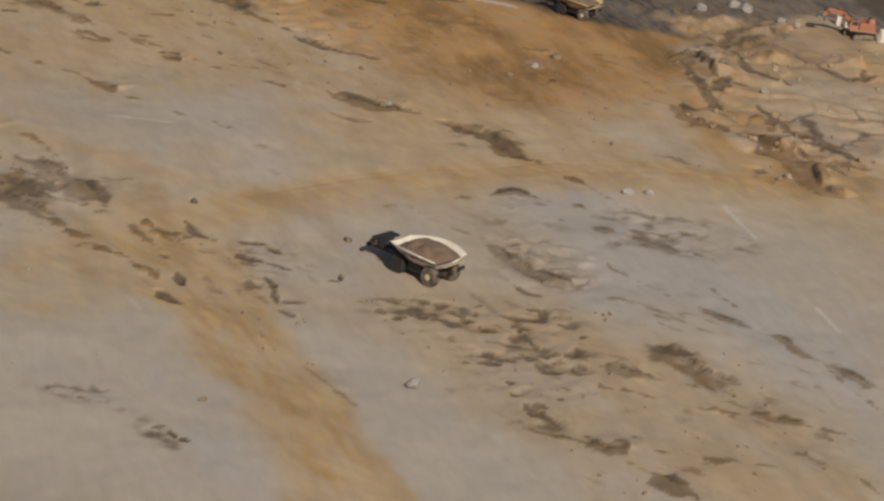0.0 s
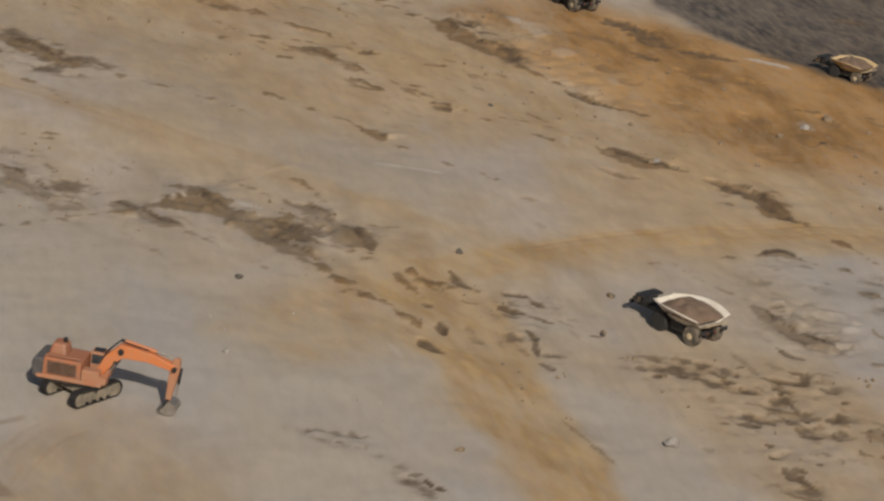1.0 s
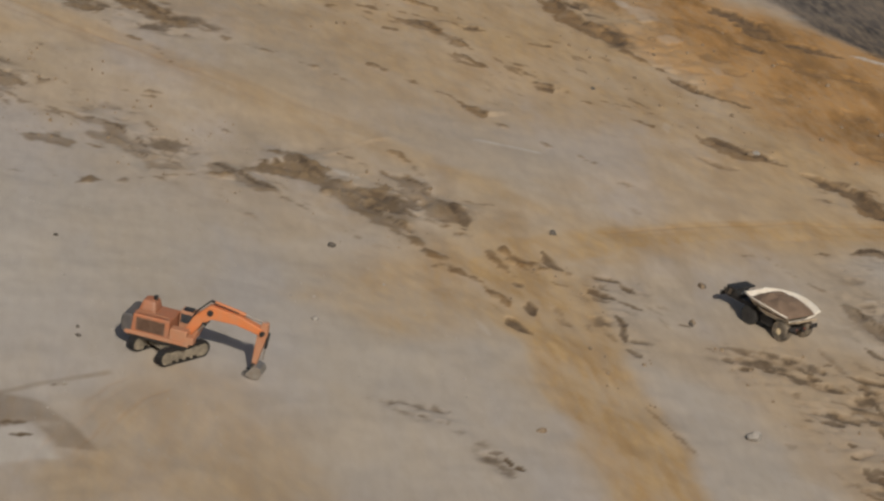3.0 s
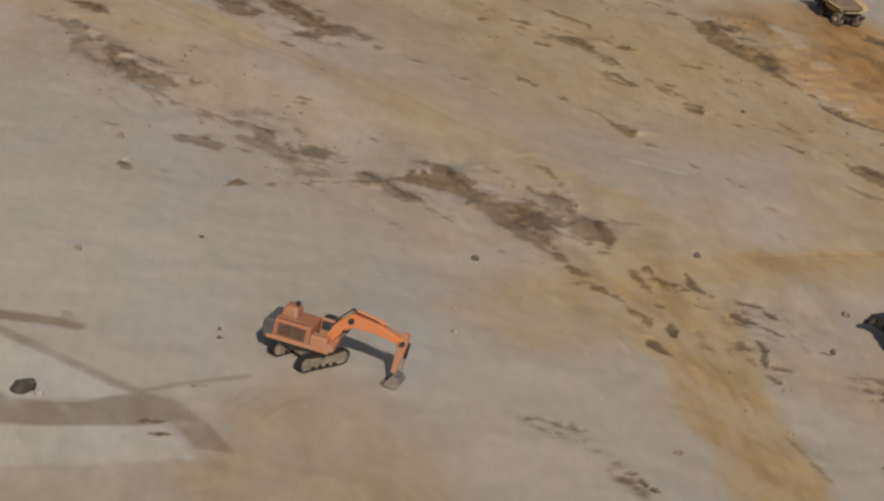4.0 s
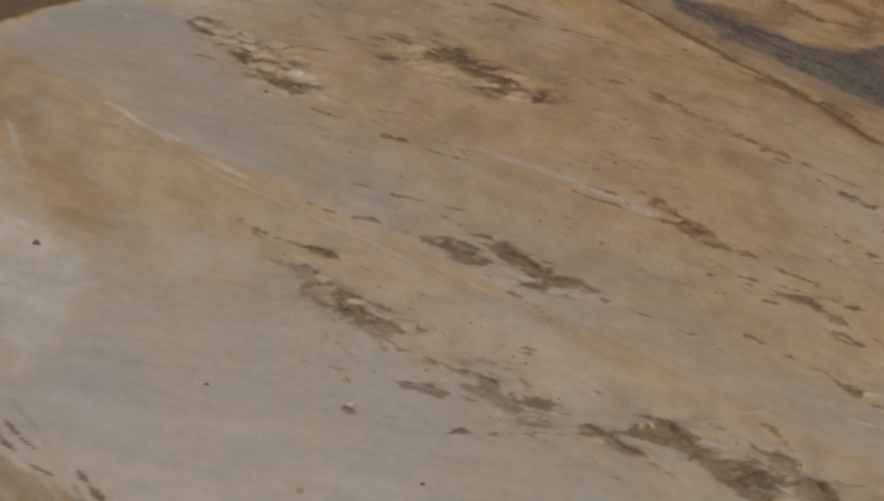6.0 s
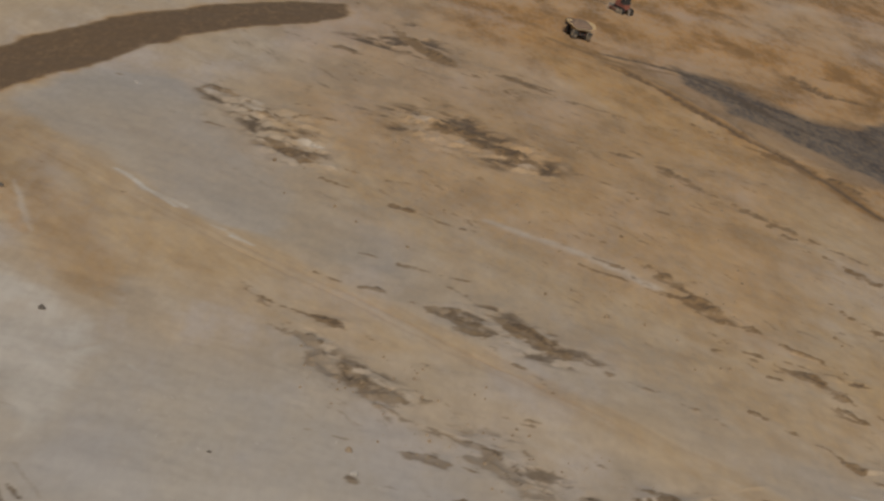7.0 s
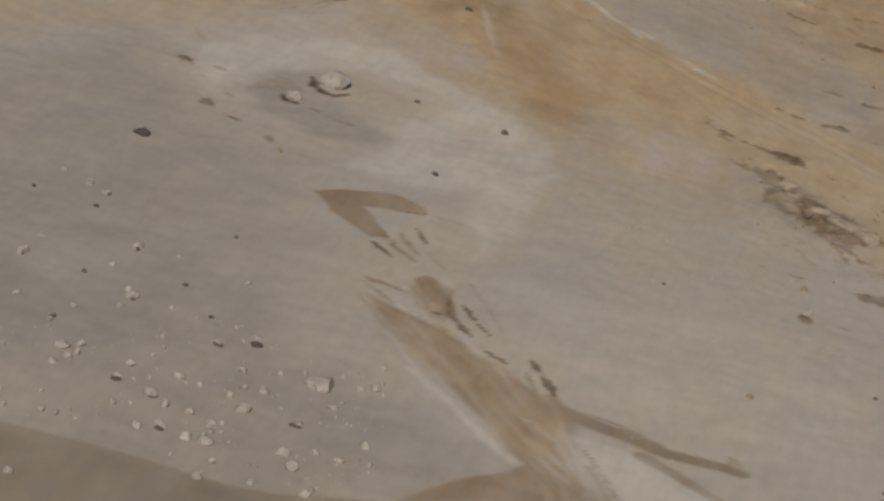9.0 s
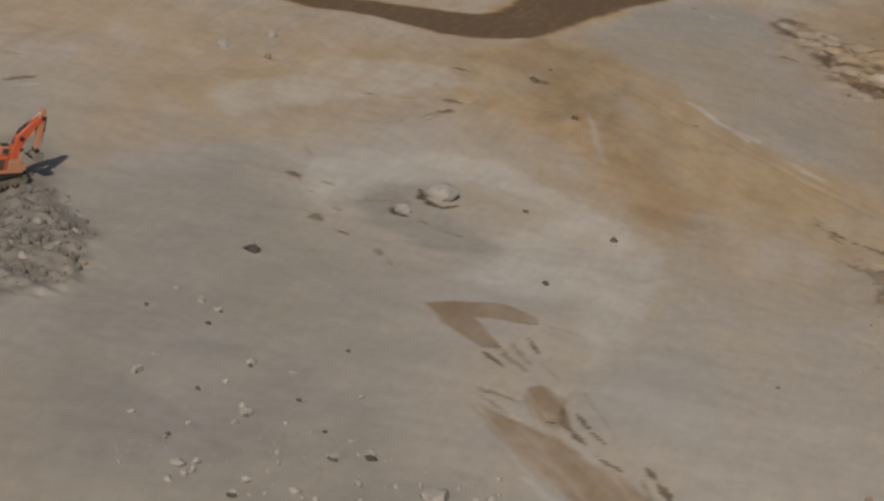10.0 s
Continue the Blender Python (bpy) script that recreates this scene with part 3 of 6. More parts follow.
scarp([(-122, 367.7), (-117.6, 367.6), (-113.3, 362.8), (-110.1, 363.4)], 1.3, 1.0, 5, 0.8)
scarp([(-129.7, 380.6), (-124, 379.9)], 0.8, 0.7, 4, 0.5)
scarp([(-96.7, 353.6), (-91.9, 352.6)], 1.0, 0.7, 4, 0.8)
scarp([(-108.9, 398.5), (-103.4, 404.2), (-94.4, 401.3), (-88.9, 397.6), (-84, 395.9)], 2.0, 1.4, 8, 0.7)
scarp([(-136.5, 480.9), (-123.9, 464.6), (-117.7, 459.7)], 1.8, 1.2, 7, 0.9)
scarp([(-136.9, 447.1), (-131.8, 447.3)], 1.2, 0.9, 5, 0.7)
scarp([(-108.9, 416.1), (-102.5, 413.3)], 1.0, 0.8, 5, 0.6)
scarp([(-111.2, 462.1), (-105.1, 460.4), (-100.6, 459)], 1.2, 0.9, 6, 0.8)
scarp([(-98.6, 455.4), (-95.8, 456)], 1.0, 0.7, 3, 0.7)
scarp([(-80.7, 422.1), (-78, 422.7)], 1.0, 0.7, 3, 0.7)
scarp([(-53.8, 345.8), (-48.7, 342.7), (-43.7, 339.7)], 1.4, 1.0, 6, 0.95)
scarp([(-58.3, 408), (-49, 401.6)], 1.2, 1.0, 6, 0.8)
scarp([(-59.8, 353.5), (-55.2, 349.9)], 0.8, 0.9, 5, 0.8)
scarp([(-74.4, 422.9), (-64.2, 413.4)], 0.8, 1.0, 6, 0.7)
mark([(-76.4, 555.5), (-65.1, 540.7), (-56.6, 543.9)], 2.0, 0.7)
scarp([(-86.1, 296.1), (-82.6, 294.9)], 1.0, 0.8, 4, 0.8)
scarp([(-86.7, 326), (-84.1, 326.2)], 0.7, 0.7, 4, 0.6)
scarp([(-65.2, 461.4), (-55.8, 454.9), (-39.7, 439.5)], 1.6, 1.2, 8, 0.8)
scarp([(-38.3, 387.5), (-32, 381.4)], 1.4, 1.0, 6, 0.8)
scarp([(-59.3, 354.7), (-55.4, 351.1)], 0.8, 0.8, 5, 0.8)
scarp([(-98, 399.6), (-84.2, 397.5)], 1.3, 1.2, 7, 0.8)
scarp([(-35.6, 326), (-31.4, 323.5)], 1.0, 0.9, 5, 0.8)
scarp([(-146.8, 263.3), (-144.4, 261.9)], 0.6, 0.5, 3, 0.4)
scarp([(-136.9, 252.6), (-134.1, 251.2)], 0.6, 0.5, 3, 0.4)
scarp([(-133, 261.7), (-129.8, 261)], 0.9, 0.6, 3, 0.3)
scarp([(-85.4, 288.3), (-76.5, 278.6), (-73.2, 276.6), (-69, 277.6)], 1.2, 0.9, 5, 0.4)
scarp([(-148.4, 303.3), (-146, 304.9)], 0.5, 0.4, 3, 0.5)
scarp([(-145.9, 297.2), (-145.1, 300.2)], 0.5, 0.4, 3, 0.4)
scarp([(-146.4, 321.1), (-143.7, 322.3)], 0.8, 0.5, 3, 0.8)
# ground strewn with torn clods
patch("torn", [(5.2, 245.2), (19.4, 261.4), (35.3, 250.7), (53.9, 241.5), (48.6, 208.2), (22.1, 202.2), (14.3, 218.8), (5.5, 231.5)], 10, 0.9)
patch("torn", [(-21.8, 317.4), (7.8, 324.2), (46.2, 302.5), (62.4, 296), (71, 348.6), (47.6, 348.5), (21.4, 325), (-6.3, 339.2), (-23.1, 331.6)], 12, 0.9)
patch("torn", [(-7.9, 253.4), (0.6, 255.9), (1.3, 235.7), (-4.3, 236.9)], 5, 0.8)
patch("torn", [(-72.6, 324), (-50.7, 317.3), (-15.5, 297.6), (15.8, 295.4), (32.1, 292.8), (33.8, 321.4), (-5.6, 350.4), (-28.6, 361.3), (-76.2, 338.9)], 14, 0.8)
patch("torn", [(-125.7, 370.1), (-51.3, 527), (-25.1, 331.2), (-50.9, 330), (-82.1, 336.8), (-111.3, 353.9)], 14, 0.85)
patch("torn", [(-159.8, 431.4), (-105.2, 520.1), (-57.2, 448.3), (-35.3, 325), (-75.5, 349.4), (-97.5, 344.1), (-117.7, 346.2)], 14, 0.9)
patch("torn", [(-90.3, 297.1), (-68.5, 287.4), (-43.6, 274), (-18.9, 269.3), (-16.8, 255.2), (-31.3, 243.9), (-45.8, 249.2), (-59.4, 256.5), (-76.6, 261.7)], 10, 0.6)
patch("torn", [(-140.5, 394.4), (-130.7, 414.7), (-108.8, 354.2), (-120.3, 359.1)], 6, 0.8)
patch("torn", [(-117.1, 187), (-105.8, 205.1), (-87.7, 205.3), (-76.1, 187.1), (-83, 175.7), (-96.5, 172.8), (-105.8, 170.9)], 10, 0.35)
patch("ochre", [(-55.1, 339.6), (52, 391.1), (68.5, 333.4), (59.9, 280.3), (41.2, 283.4), (26.1, 284.1), (8.1, 280.2), (-10.3, 291.3), (-37.4, 311.5)], 40, 0.58)
patch("ochre", [(-149.5, 346.3), (-53.2, 541.5), (-8.7, 326.5), (-22.2, 282.2), (-53, 308.3), (-87.7, 330.4), (-119, 332.2)], 30, 0.5)
patch("ochre", [(12.6, 362.4), (23.5, 353.7), (35.5, 349.3), (44.5, 343.3), (42.8, 323.9), (29.4, 323.9), (16, 337.3)], 3, 0.5)
patch("rust", [(5, 367.4), (12.6, 360.8), (23.5, 353.1), (35.5, 349.3), (44.5, 343.3), (42.3, 318.8), (29.3, 321.4), (16, 326.6), (5.5, 339.5), (-2.5, 365.6)], 4, 0.9)
patch("rust", [(-6.8, 350.8), (50.4, 375.7), (57, 336.1), (42.5, 297.1), (27.1, 304.1), (7.9, 312.4)], 12, 0.25)
patch("ochre", [(8, 299.6), (42.9, 301.3), (62.4, 296), (60.8, 285.9), (38.5, 288.1), (14.1, 282.1)], 10, 0.45)
patch("grey", [(-110, 266.9), (-80.1, 271.8), (-51.8, 259), (-31.3, 243.9), (-15.1, 243.6), (-9.3, 214.1), (-67.8, 174.1)], 25, 0.8)
patch("grey", [(-191.9, 259), (-152.6, 296.2), (-105, 261.7), (-72.4, 260.6), (-59.2, 251.4), (-47.1, 215.3), (-105.9, 150.3)], 30, 0.5)
patch("slate", [(-165.2, 227.2), (-160.2, 234), (-151.7, 231.1), (-145, 223.7), (-139.5, 211.2), (-142.7, 198.2)], 4, 0.9)
patch("slate", [(-156.3, 214), (-136, 233.2), (-115.9, 216.8), (-103.8, 203.8), (-99.1, 185.1), (-114.3, 161)], 18, 0.6)
patch("ochre", [(36.3, 342.8), (82.4, 357.4), (69.4, 288.7), (47.4, 285.3), (36.5, 301.1)], 10, 0.75)
patch("ochre", [(13.3, 301.4), (33.5, 304.2), (44.9, 290.1), (26.1, 284.1), (13.1, 281.8)], 10, 0.5)
patch("torn", [(-6.5, 369.7), (16.3, 361.7), (35.1, 343.3), (32.7, 302.9), (15.8, 303.5), (-1.4, 335.4)], 8, 0.9)
patch("rust", [(-171.3, 464.8), (-115.6, 785.6), (-55.5, 438.5), (-80.2, 416.4), (-120.3, 440.2)], 20, 0.3)
patch("rust", [(-135.1, 409.1), (-106.3, 426.4), (-72.4, 402.2), (-46.7, 388.4), (-37, 334.4), (-61.6, 340.3), (-94.9, 360.6), (-118.4, 379.2)], 14, 0.3)
patch("slate", [(-111.7, 413), (-93.3, 413.7), (-74.4, 392.4), (-83.9, 379.5), (-99.3, 387.9)], 6, 0.5)
patch("rust", [(-161.7, 474.2), (-138.9, 537.2), (-88.7, 431.8), (-93.4, 382.7), (-117.8, 392.3)], 14, 0.3)
patch("slate", [(-152.2, 352), (-113.5, 412.1), (-70.5, 350.2), (-41.7, 319.7), (-20.8, 300.6), (-17.1, 274.9), (-49.2, 292), (-83.1, 316.1), (-127.3, 333.3)], 20, 0.4)
# wheel ruts
ruts([(-15.7, 250.3), (-11.7, 240.4), (-6.3, 228.4), (-0.8, 215.1), (4.2, 202), (7.9, 191.9)], 4.2, 16, 3)
ruts([(60.5, 283.6), (50.5, 285.4), (38.4, 286.6), (26.1, 284.5), (14, 278.1), (2.5, 270.4), (-6.8, 262.5), (-13.4, 254.9)], 3.0, 11, 4)
ruts([(-157.8, 345), (-143.7, 337.2), (-121.7, 324.8), (-102.5, 315.6), (-85.1, 308.3), (-68.2, 299.3), (-44.9, 286.6), (-26.9, 277.4)], 3.5, 14, 5)
ruts([(-42.4, 181), (-41.6, 195), (-39.8, 205.4), (-36.9, 210.8)], 3.0, 7, 6)
ruts([(-175.9, 261.9), (-172.2, 283.4), (-164.1, 318.2), (-153.2, 326.3), (-138.9, 317.6), (-122.3, 296.2)], 3.5, 10, 7)
# gouges at the track junction
mark([(-6.8, 252), (-4.4, 252.2), (-2.7, 250.3)], 0.5, 0.9)
mark([(-6.6, 248.7), (-5.8, 248), (-3.6, 247.7)], 0.55, 0.9)
mark([(-4.1, 247.5), (-1.1, 246.4)], 0.35, 0.8)
mark([(-1.2, 247.9), (0.5, 246.3)], 0.25, 0.6)
mark([(-3.6, 244), (-2.7, 242.1), (-2.4, 238)], 0.4, 0.9)
mark([(-2.1, 236.1), (-0.5, 234.9)], 0.3, 0.8)
mark([(-12, 256.7), (-10.5, 253.3), (-9.6, 252.2)], 0.4, 0.8)
mark([(-11.5, 242.8), (-10.6, 239.8)], 0.45, 0.95)
mark([(-12.7, 238), (-11.8, 236.1), (-10.7, 235.1)], 0.7, 1.0)
mark([(-13.7, 247), (-12.8, 246.3)], 0.3, 0.8)
mark([(-8.1, 240.1), (-7.2, 238.7)], 0.4, 0.6)
mark([(-5.6, 240.3), (-5.4, 238.3)], 0.25, 0.6)
mark([(-4.4, 240.1), (-3.2, 237.7)], 0.35, 0.6)
mark([(-4.5, 230.5), (-2.5, 230.5)], 0.3, 0.5)
mark([(-10.8, 208.4), (-10.1, 208.9)], 0.2, 0.7)
mark([(-9.6, 208.2), (-9, 207.1)], 0.3, 1.0)
mark([(-8.8, 206.9), (-7.9, 206.8)], 0.3, 1.0)
mark([(0.5, 224.6), (3.4, 219.5)], 0.25, 0.6)
mark([(3.4, 219.5), (5.5, 215.8)], 0.35, 0.6)
mark([(-14.9, 241), (-13.4, 238.7)], 0.2, 0.4)
mark([(-8.8, 242.7), (-7.7, 238.8)], 0.5, 0.5)
mark([(2.1, 244.5), (3.2, 244.4)], 0.3, 0.7)
mark([(4.9, 240.1), (5.7, 239.7)], 0.3, 0.7)
mark([(6.7, 239), (7.3, 237.8)], 0.4, 0.8)
mark([(8.1, 236.8), (9.3, 237.3)], 0.5, 0.9)
mark([(9.6, 238.4), (11.4, 237.7)], 0.4, 0.85)
mark([(13.7, 240.7), (14.7, 238.3), (15.7, 237.7)], 0.5, 0.9)
mark([(15.5, 245.6), (17, 242.6), (17.8, 240.8)], 0.4, 0.5)
mark([(18, 240.2), (19.6, 239.5), (21.9, 239.6), (22.5, 242.6)], 0.65, 0.85)
mark([(20.9, 242.4), (22.2, 242.1)], 0.6, 0.85)
mark([(20, 248), (21, 246.3), (22.1, 245.9)], 0.5, 0.8)
mark([(20.4, 254.8), (21.4, 251.5), (23, 249.4), (25.1, 248.8), (26.8, 251.3)], 0.55, 0.55)
mark([(21, 257.4), (23.1, 255.1)], 0.35, 0.45)
mark([(22.7, 242.3), (24.8, 242.1)], 0.35, 0.6)
mark([(23.2, 239.4), (24.4, 238.1)], 0.45, 0.8)
mark([(25.1, 236.4), (25.8, 236.2)], 0.45, 0.8)
mark([(23.9, 232.5), (24.7, 232.4)], 0.5, 1.0)
mark([(15.9, 228.7), (16.9, 229.3), (17.6, 228.5)], 0.55, 1.0)
mark([(17.2, 230.7), (18.9, 230)], 0.7, 0.85)
mark([(18.7, 235.1), (19.7, 233.9)], 0.8, 0.6)
mark([(20.2, 235), (21.2, 232.1), (21.9, 230.8)], 0.45, 0.8)
mark([(20.4, 231.2), (21.3, 229)], 0.55, 0.8)
mark([(18.1, 224.7), (18.9, 224.7)], 0.45, 0.9)
mark([(19, 222.4), (19.3, 222.1)], 0.3, 0.8)
mark([(19.9, 220.6), (20.8, 218.8), (22.4, 217.1)], 0.5, 0.9)
mark([(20.6, 220.6), (21.8, 219.9)], 0.45, 0.8)
mark([(22.6, 222), (23.3, 221.8)], 0.35, 1.0)
mark([(12.7, 222.2), (13.7, 222)], 0.7, 0.4)
mark([(15.9, 222.7), (16.8, 222.5)], 0.5, 0.35)
mark([(21.3, 229), (23, 226.5)], 0.55, 0.4)
mark([(23.8, 228.6), (25.2, 227.9)], 0.5, 0.4)
mark([(-109.8, 642.5), (-108.5, 642.1)], 0.8, 0.8)
mark([(-96.5, 557.9), (-89.5, 564.8)], 2.5, 0.4)
mark([(-75.9, 553.3), (-69.4, 543.9), (-61.1, 540.2)], 1.8, 0.7)
mark([(-71.5, 562.8), (-68.9, 562.4)], 1.0, 0.8)
mark([(-96.4, 691.3), (-92.3, 693.3)], 1.2, 0.5)
mark([(-135.6, 576.8), (-125.1, 551.1), (-117.1, 536.1)], 2.2, 0.6)
mark([(-111.2, 529), (-100.8, 518.9)], 2.2, 0.35)
mark([(-111.4, 462.8), (-107.5, 461.9), (-101.9, 462.1)], 0.9, 0.8)
mark([(-98.1, 456), (-95.7, 457)], 0.8, 0.8)
mark([(-124.2, 529), (-122.8, 529.8)], 0.8, 0.7)
mark([(-124.4, 517.5), (-119.1, 512.9)], 0.8, 0.5)
mark([(-128.1, 589.9), (-121.2, 582.5)], 0.9, 0.9)
mark([(-111.7, 446), (-108.8, 444.7)], 1.0, 0.5)
mark([(-94.9, 446.4), (-93.1, 445.2)], 0.7, 0.4)
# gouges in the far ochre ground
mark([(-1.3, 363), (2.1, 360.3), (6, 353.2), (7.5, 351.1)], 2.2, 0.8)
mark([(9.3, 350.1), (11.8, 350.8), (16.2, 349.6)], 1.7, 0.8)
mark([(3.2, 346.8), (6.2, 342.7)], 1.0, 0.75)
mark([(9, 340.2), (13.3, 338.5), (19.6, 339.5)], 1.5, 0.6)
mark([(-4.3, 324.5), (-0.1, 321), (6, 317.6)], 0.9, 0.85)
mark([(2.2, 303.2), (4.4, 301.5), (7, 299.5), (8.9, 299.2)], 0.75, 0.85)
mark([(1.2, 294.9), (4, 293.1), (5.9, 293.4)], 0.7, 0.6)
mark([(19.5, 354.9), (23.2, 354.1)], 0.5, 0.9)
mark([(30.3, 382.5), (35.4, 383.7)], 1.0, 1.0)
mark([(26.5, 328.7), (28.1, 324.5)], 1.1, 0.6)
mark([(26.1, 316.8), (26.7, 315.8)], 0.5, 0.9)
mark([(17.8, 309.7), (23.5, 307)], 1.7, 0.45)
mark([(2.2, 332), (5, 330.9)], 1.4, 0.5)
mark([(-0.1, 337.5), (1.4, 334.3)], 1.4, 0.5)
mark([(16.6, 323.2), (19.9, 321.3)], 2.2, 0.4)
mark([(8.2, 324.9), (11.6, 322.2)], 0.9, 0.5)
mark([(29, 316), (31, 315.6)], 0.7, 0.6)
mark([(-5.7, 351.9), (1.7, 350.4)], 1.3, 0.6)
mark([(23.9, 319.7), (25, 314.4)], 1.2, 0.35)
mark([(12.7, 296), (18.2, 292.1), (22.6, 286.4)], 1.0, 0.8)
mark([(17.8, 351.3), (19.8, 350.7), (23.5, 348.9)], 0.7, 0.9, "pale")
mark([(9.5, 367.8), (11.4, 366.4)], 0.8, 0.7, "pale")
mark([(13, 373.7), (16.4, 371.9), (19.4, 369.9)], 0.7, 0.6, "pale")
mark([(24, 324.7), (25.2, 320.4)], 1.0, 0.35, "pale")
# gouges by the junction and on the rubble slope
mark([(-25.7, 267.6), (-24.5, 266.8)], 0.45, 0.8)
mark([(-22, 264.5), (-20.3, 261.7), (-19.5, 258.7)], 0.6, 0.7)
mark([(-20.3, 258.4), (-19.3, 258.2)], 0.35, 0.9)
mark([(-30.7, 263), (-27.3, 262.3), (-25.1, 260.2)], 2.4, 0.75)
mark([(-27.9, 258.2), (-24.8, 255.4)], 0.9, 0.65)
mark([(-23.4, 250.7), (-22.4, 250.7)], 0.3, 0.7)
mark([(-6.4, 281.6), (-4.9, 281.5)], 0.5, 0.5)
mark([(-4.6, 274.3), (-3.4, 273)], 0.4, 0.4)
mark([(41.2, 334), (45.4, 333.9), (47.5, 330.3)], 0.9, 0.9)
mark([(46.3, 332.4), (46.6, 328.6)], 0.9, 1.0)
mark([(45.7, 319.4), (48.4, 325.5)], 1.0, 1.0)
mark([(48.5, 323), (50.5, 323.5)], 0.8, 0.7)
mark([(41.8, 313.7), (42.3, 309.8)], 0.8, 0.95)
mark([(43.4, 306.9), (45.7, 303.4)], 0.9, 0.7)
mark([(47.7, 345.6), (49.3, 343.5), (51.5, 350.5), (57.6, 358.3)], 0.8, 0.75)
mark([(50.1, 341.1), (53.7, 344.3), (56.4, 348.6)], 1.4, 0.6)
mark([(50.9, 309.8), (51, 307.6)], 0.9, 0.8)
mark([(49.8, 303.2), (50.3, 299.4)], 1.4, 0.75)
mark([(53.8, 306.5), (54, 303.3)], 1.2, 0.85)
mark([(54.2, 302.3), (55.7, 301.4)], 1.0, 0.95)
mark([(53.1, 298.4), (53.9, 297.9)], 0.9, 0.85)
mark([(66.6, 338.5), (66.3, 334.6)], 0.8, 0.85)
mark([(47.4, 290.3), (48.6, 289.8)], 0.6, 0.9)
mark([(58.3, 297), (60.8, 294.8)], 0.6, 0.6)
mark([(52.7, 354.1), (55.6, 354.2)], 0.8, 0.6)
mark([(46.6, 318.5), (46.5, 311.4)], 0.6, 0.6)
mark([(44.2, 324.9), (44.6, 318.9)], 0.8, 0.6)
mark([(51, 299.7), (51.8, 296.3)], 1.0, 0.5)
# gouges round the heap
mark([(-147, 322.4), (-144.1, 322.4)], 0.35, 1.0)
mark([(-134.3, 309.9), (-133.2, 310)], 0.3, 1.0)
mark([(-148.4, 303.3), (-147.2, 304.3)], 0.25, 0.8)
mark([(-145.4, 292.1), (-145.2, 298.2)], 0.35, 0.5)
mark([(-172.9, 299.5), (-171.1, 299.7)], 0.35, 0.8)
mark([(-186.4, 262.9), (-184.6, 268.2)], 0.4, 0.7)
mark([(-150.8, 273.3), (-147.9, 270.5)], 0.3, 0.4)
mark([(-123.2, 322.3), (-122.3, 322.8)], 0.25, 0.7)
mark([(-145.9, 309.2), (-145.4, 303.7)], 0.3, 0.4)
mark([(-193.4, 273.3), (-191.2, 273.8)], 0.4, 0.4)
mark([(-136, 261), (-134.6, 266.1), (-131.8, 263.7)], 1.2, 0.3)
mark([(-137.3, 315.9), (-128.2, 302.1), (-123, 295.2)], 1.3, 0.35, "rust")
mark([(-120.9, 294.7), (-114, 290.9), (-105.7, 283.4)], 2.6, 0.22, "rust")
mark([(-183.9, 262.8), (-182.8, 265.8)], 0.4, 0.9, "pale")
mark([(-177.9, 297.9), (-177.7, 300)], 0.5, 1.0, "pale")
mark([(-134.2, 314.5), (-127.3, 303.4), (-123.1, 296.9)], 0.5, 0.45, "pale")
# pale highlights on lumps and crests, mostly by the scarps, painted into the ground colour
mark([(-36.5, 268.8), (-33.6, 268.1)], 0.35, 0.6, "pale")
mark([(-34.6, 268.6), (-31.7, 267.2)], 0.3, 0.5, "pale")
mark([(-116.3, 371), (-113, 371)], 0.6, 0.7, "pale")
mark([(-128.6, 382.6), (-121.2, 378.4)], 0.5, 0.5, "pale")
mark([(-127, 471.3), (-124.5, 470.2)], 0.6, 0.5, "pale")
mark([(-35, 268.9), (-32.8, 267)], 0.3, 0.6, "pale")
mark([(-15.6, 235.8), (-14.2, 232.2)], 0.3, 0.3, "pale")
mark([(-116.3, 325.1), (-114.1, 323.4)], 0.5, 0.6, "pale")
mark([(-145.6, 379.7), (-144.3, 379.2)], 0.4, 0.7, "pale")
mark([(-127.9, 332.6), (-125, 330.4)], 0.6, 0.6, "pale")
mark([(-122.6, 327.6), (-115, 324.1)], 0.8, 0.5, "pale")
mark([(-117.2, 370.1), (-113.5, 370.5)], 0.7, 0.6, "pale")
mark([(-40.4, 260), (-38.5, 259.2)], 0.25, 0.5, "pale")
mark([(-13.2, 355), (-11.1, 351.5)], 0.8, 0.5, "pale")
mark([(-3.4, 305.4), (-2.5, 301.5)], 0.5, 0.3, "pale")
mark([(-96.3, 263.1), (-94.5, 261.8)], 0.4, 0.4, "pale")
mark([(-109, 319.1), (-103.5, 316.6)], 0.6, 0.5, "pale")
# mud tongues and wheel ruts
patch("brown", [(-114.9, 237.4), (-113.5, 239.6), (-110.1, 242.8), (-108.9, 243.5), (-105.3, 242.5), (-104, 241.3), (-105.6, 239.6), (-107.8, 239.1), (-109.6, 237.8), (-107.9, 236.5), (-105, 233.8), (-103.3, 232.2), (-104.1, 232.2), (-105, 231), (-107.8, 232.4), (-111.1, 234), (-113.8, 236.7)], 0.25, 0.6)
mark([(-104.3, 230.3), (-101.2, 228.1)], 0.28, 0.85)
mark([(-104.8, 233.5), (-102.5, 231.6)], 0.22, 0.7)
mark([(-107.8, 235.9), (-103.3, 231.5)], 0.2, 0.5)
mark([(-105.8, 239.9), (-103.6, 240.9)], 0.18, 0.7)
mark([(-100.2, 220.2), (-95.5, 218.1)], 0.25, 0.5)
mark([(-114.7, 237.4), (-112.5, 238)], 0.2, 0.5)
mark([(-90.9, 217), (-85.9, 213.8)], 0.22, 0.6)
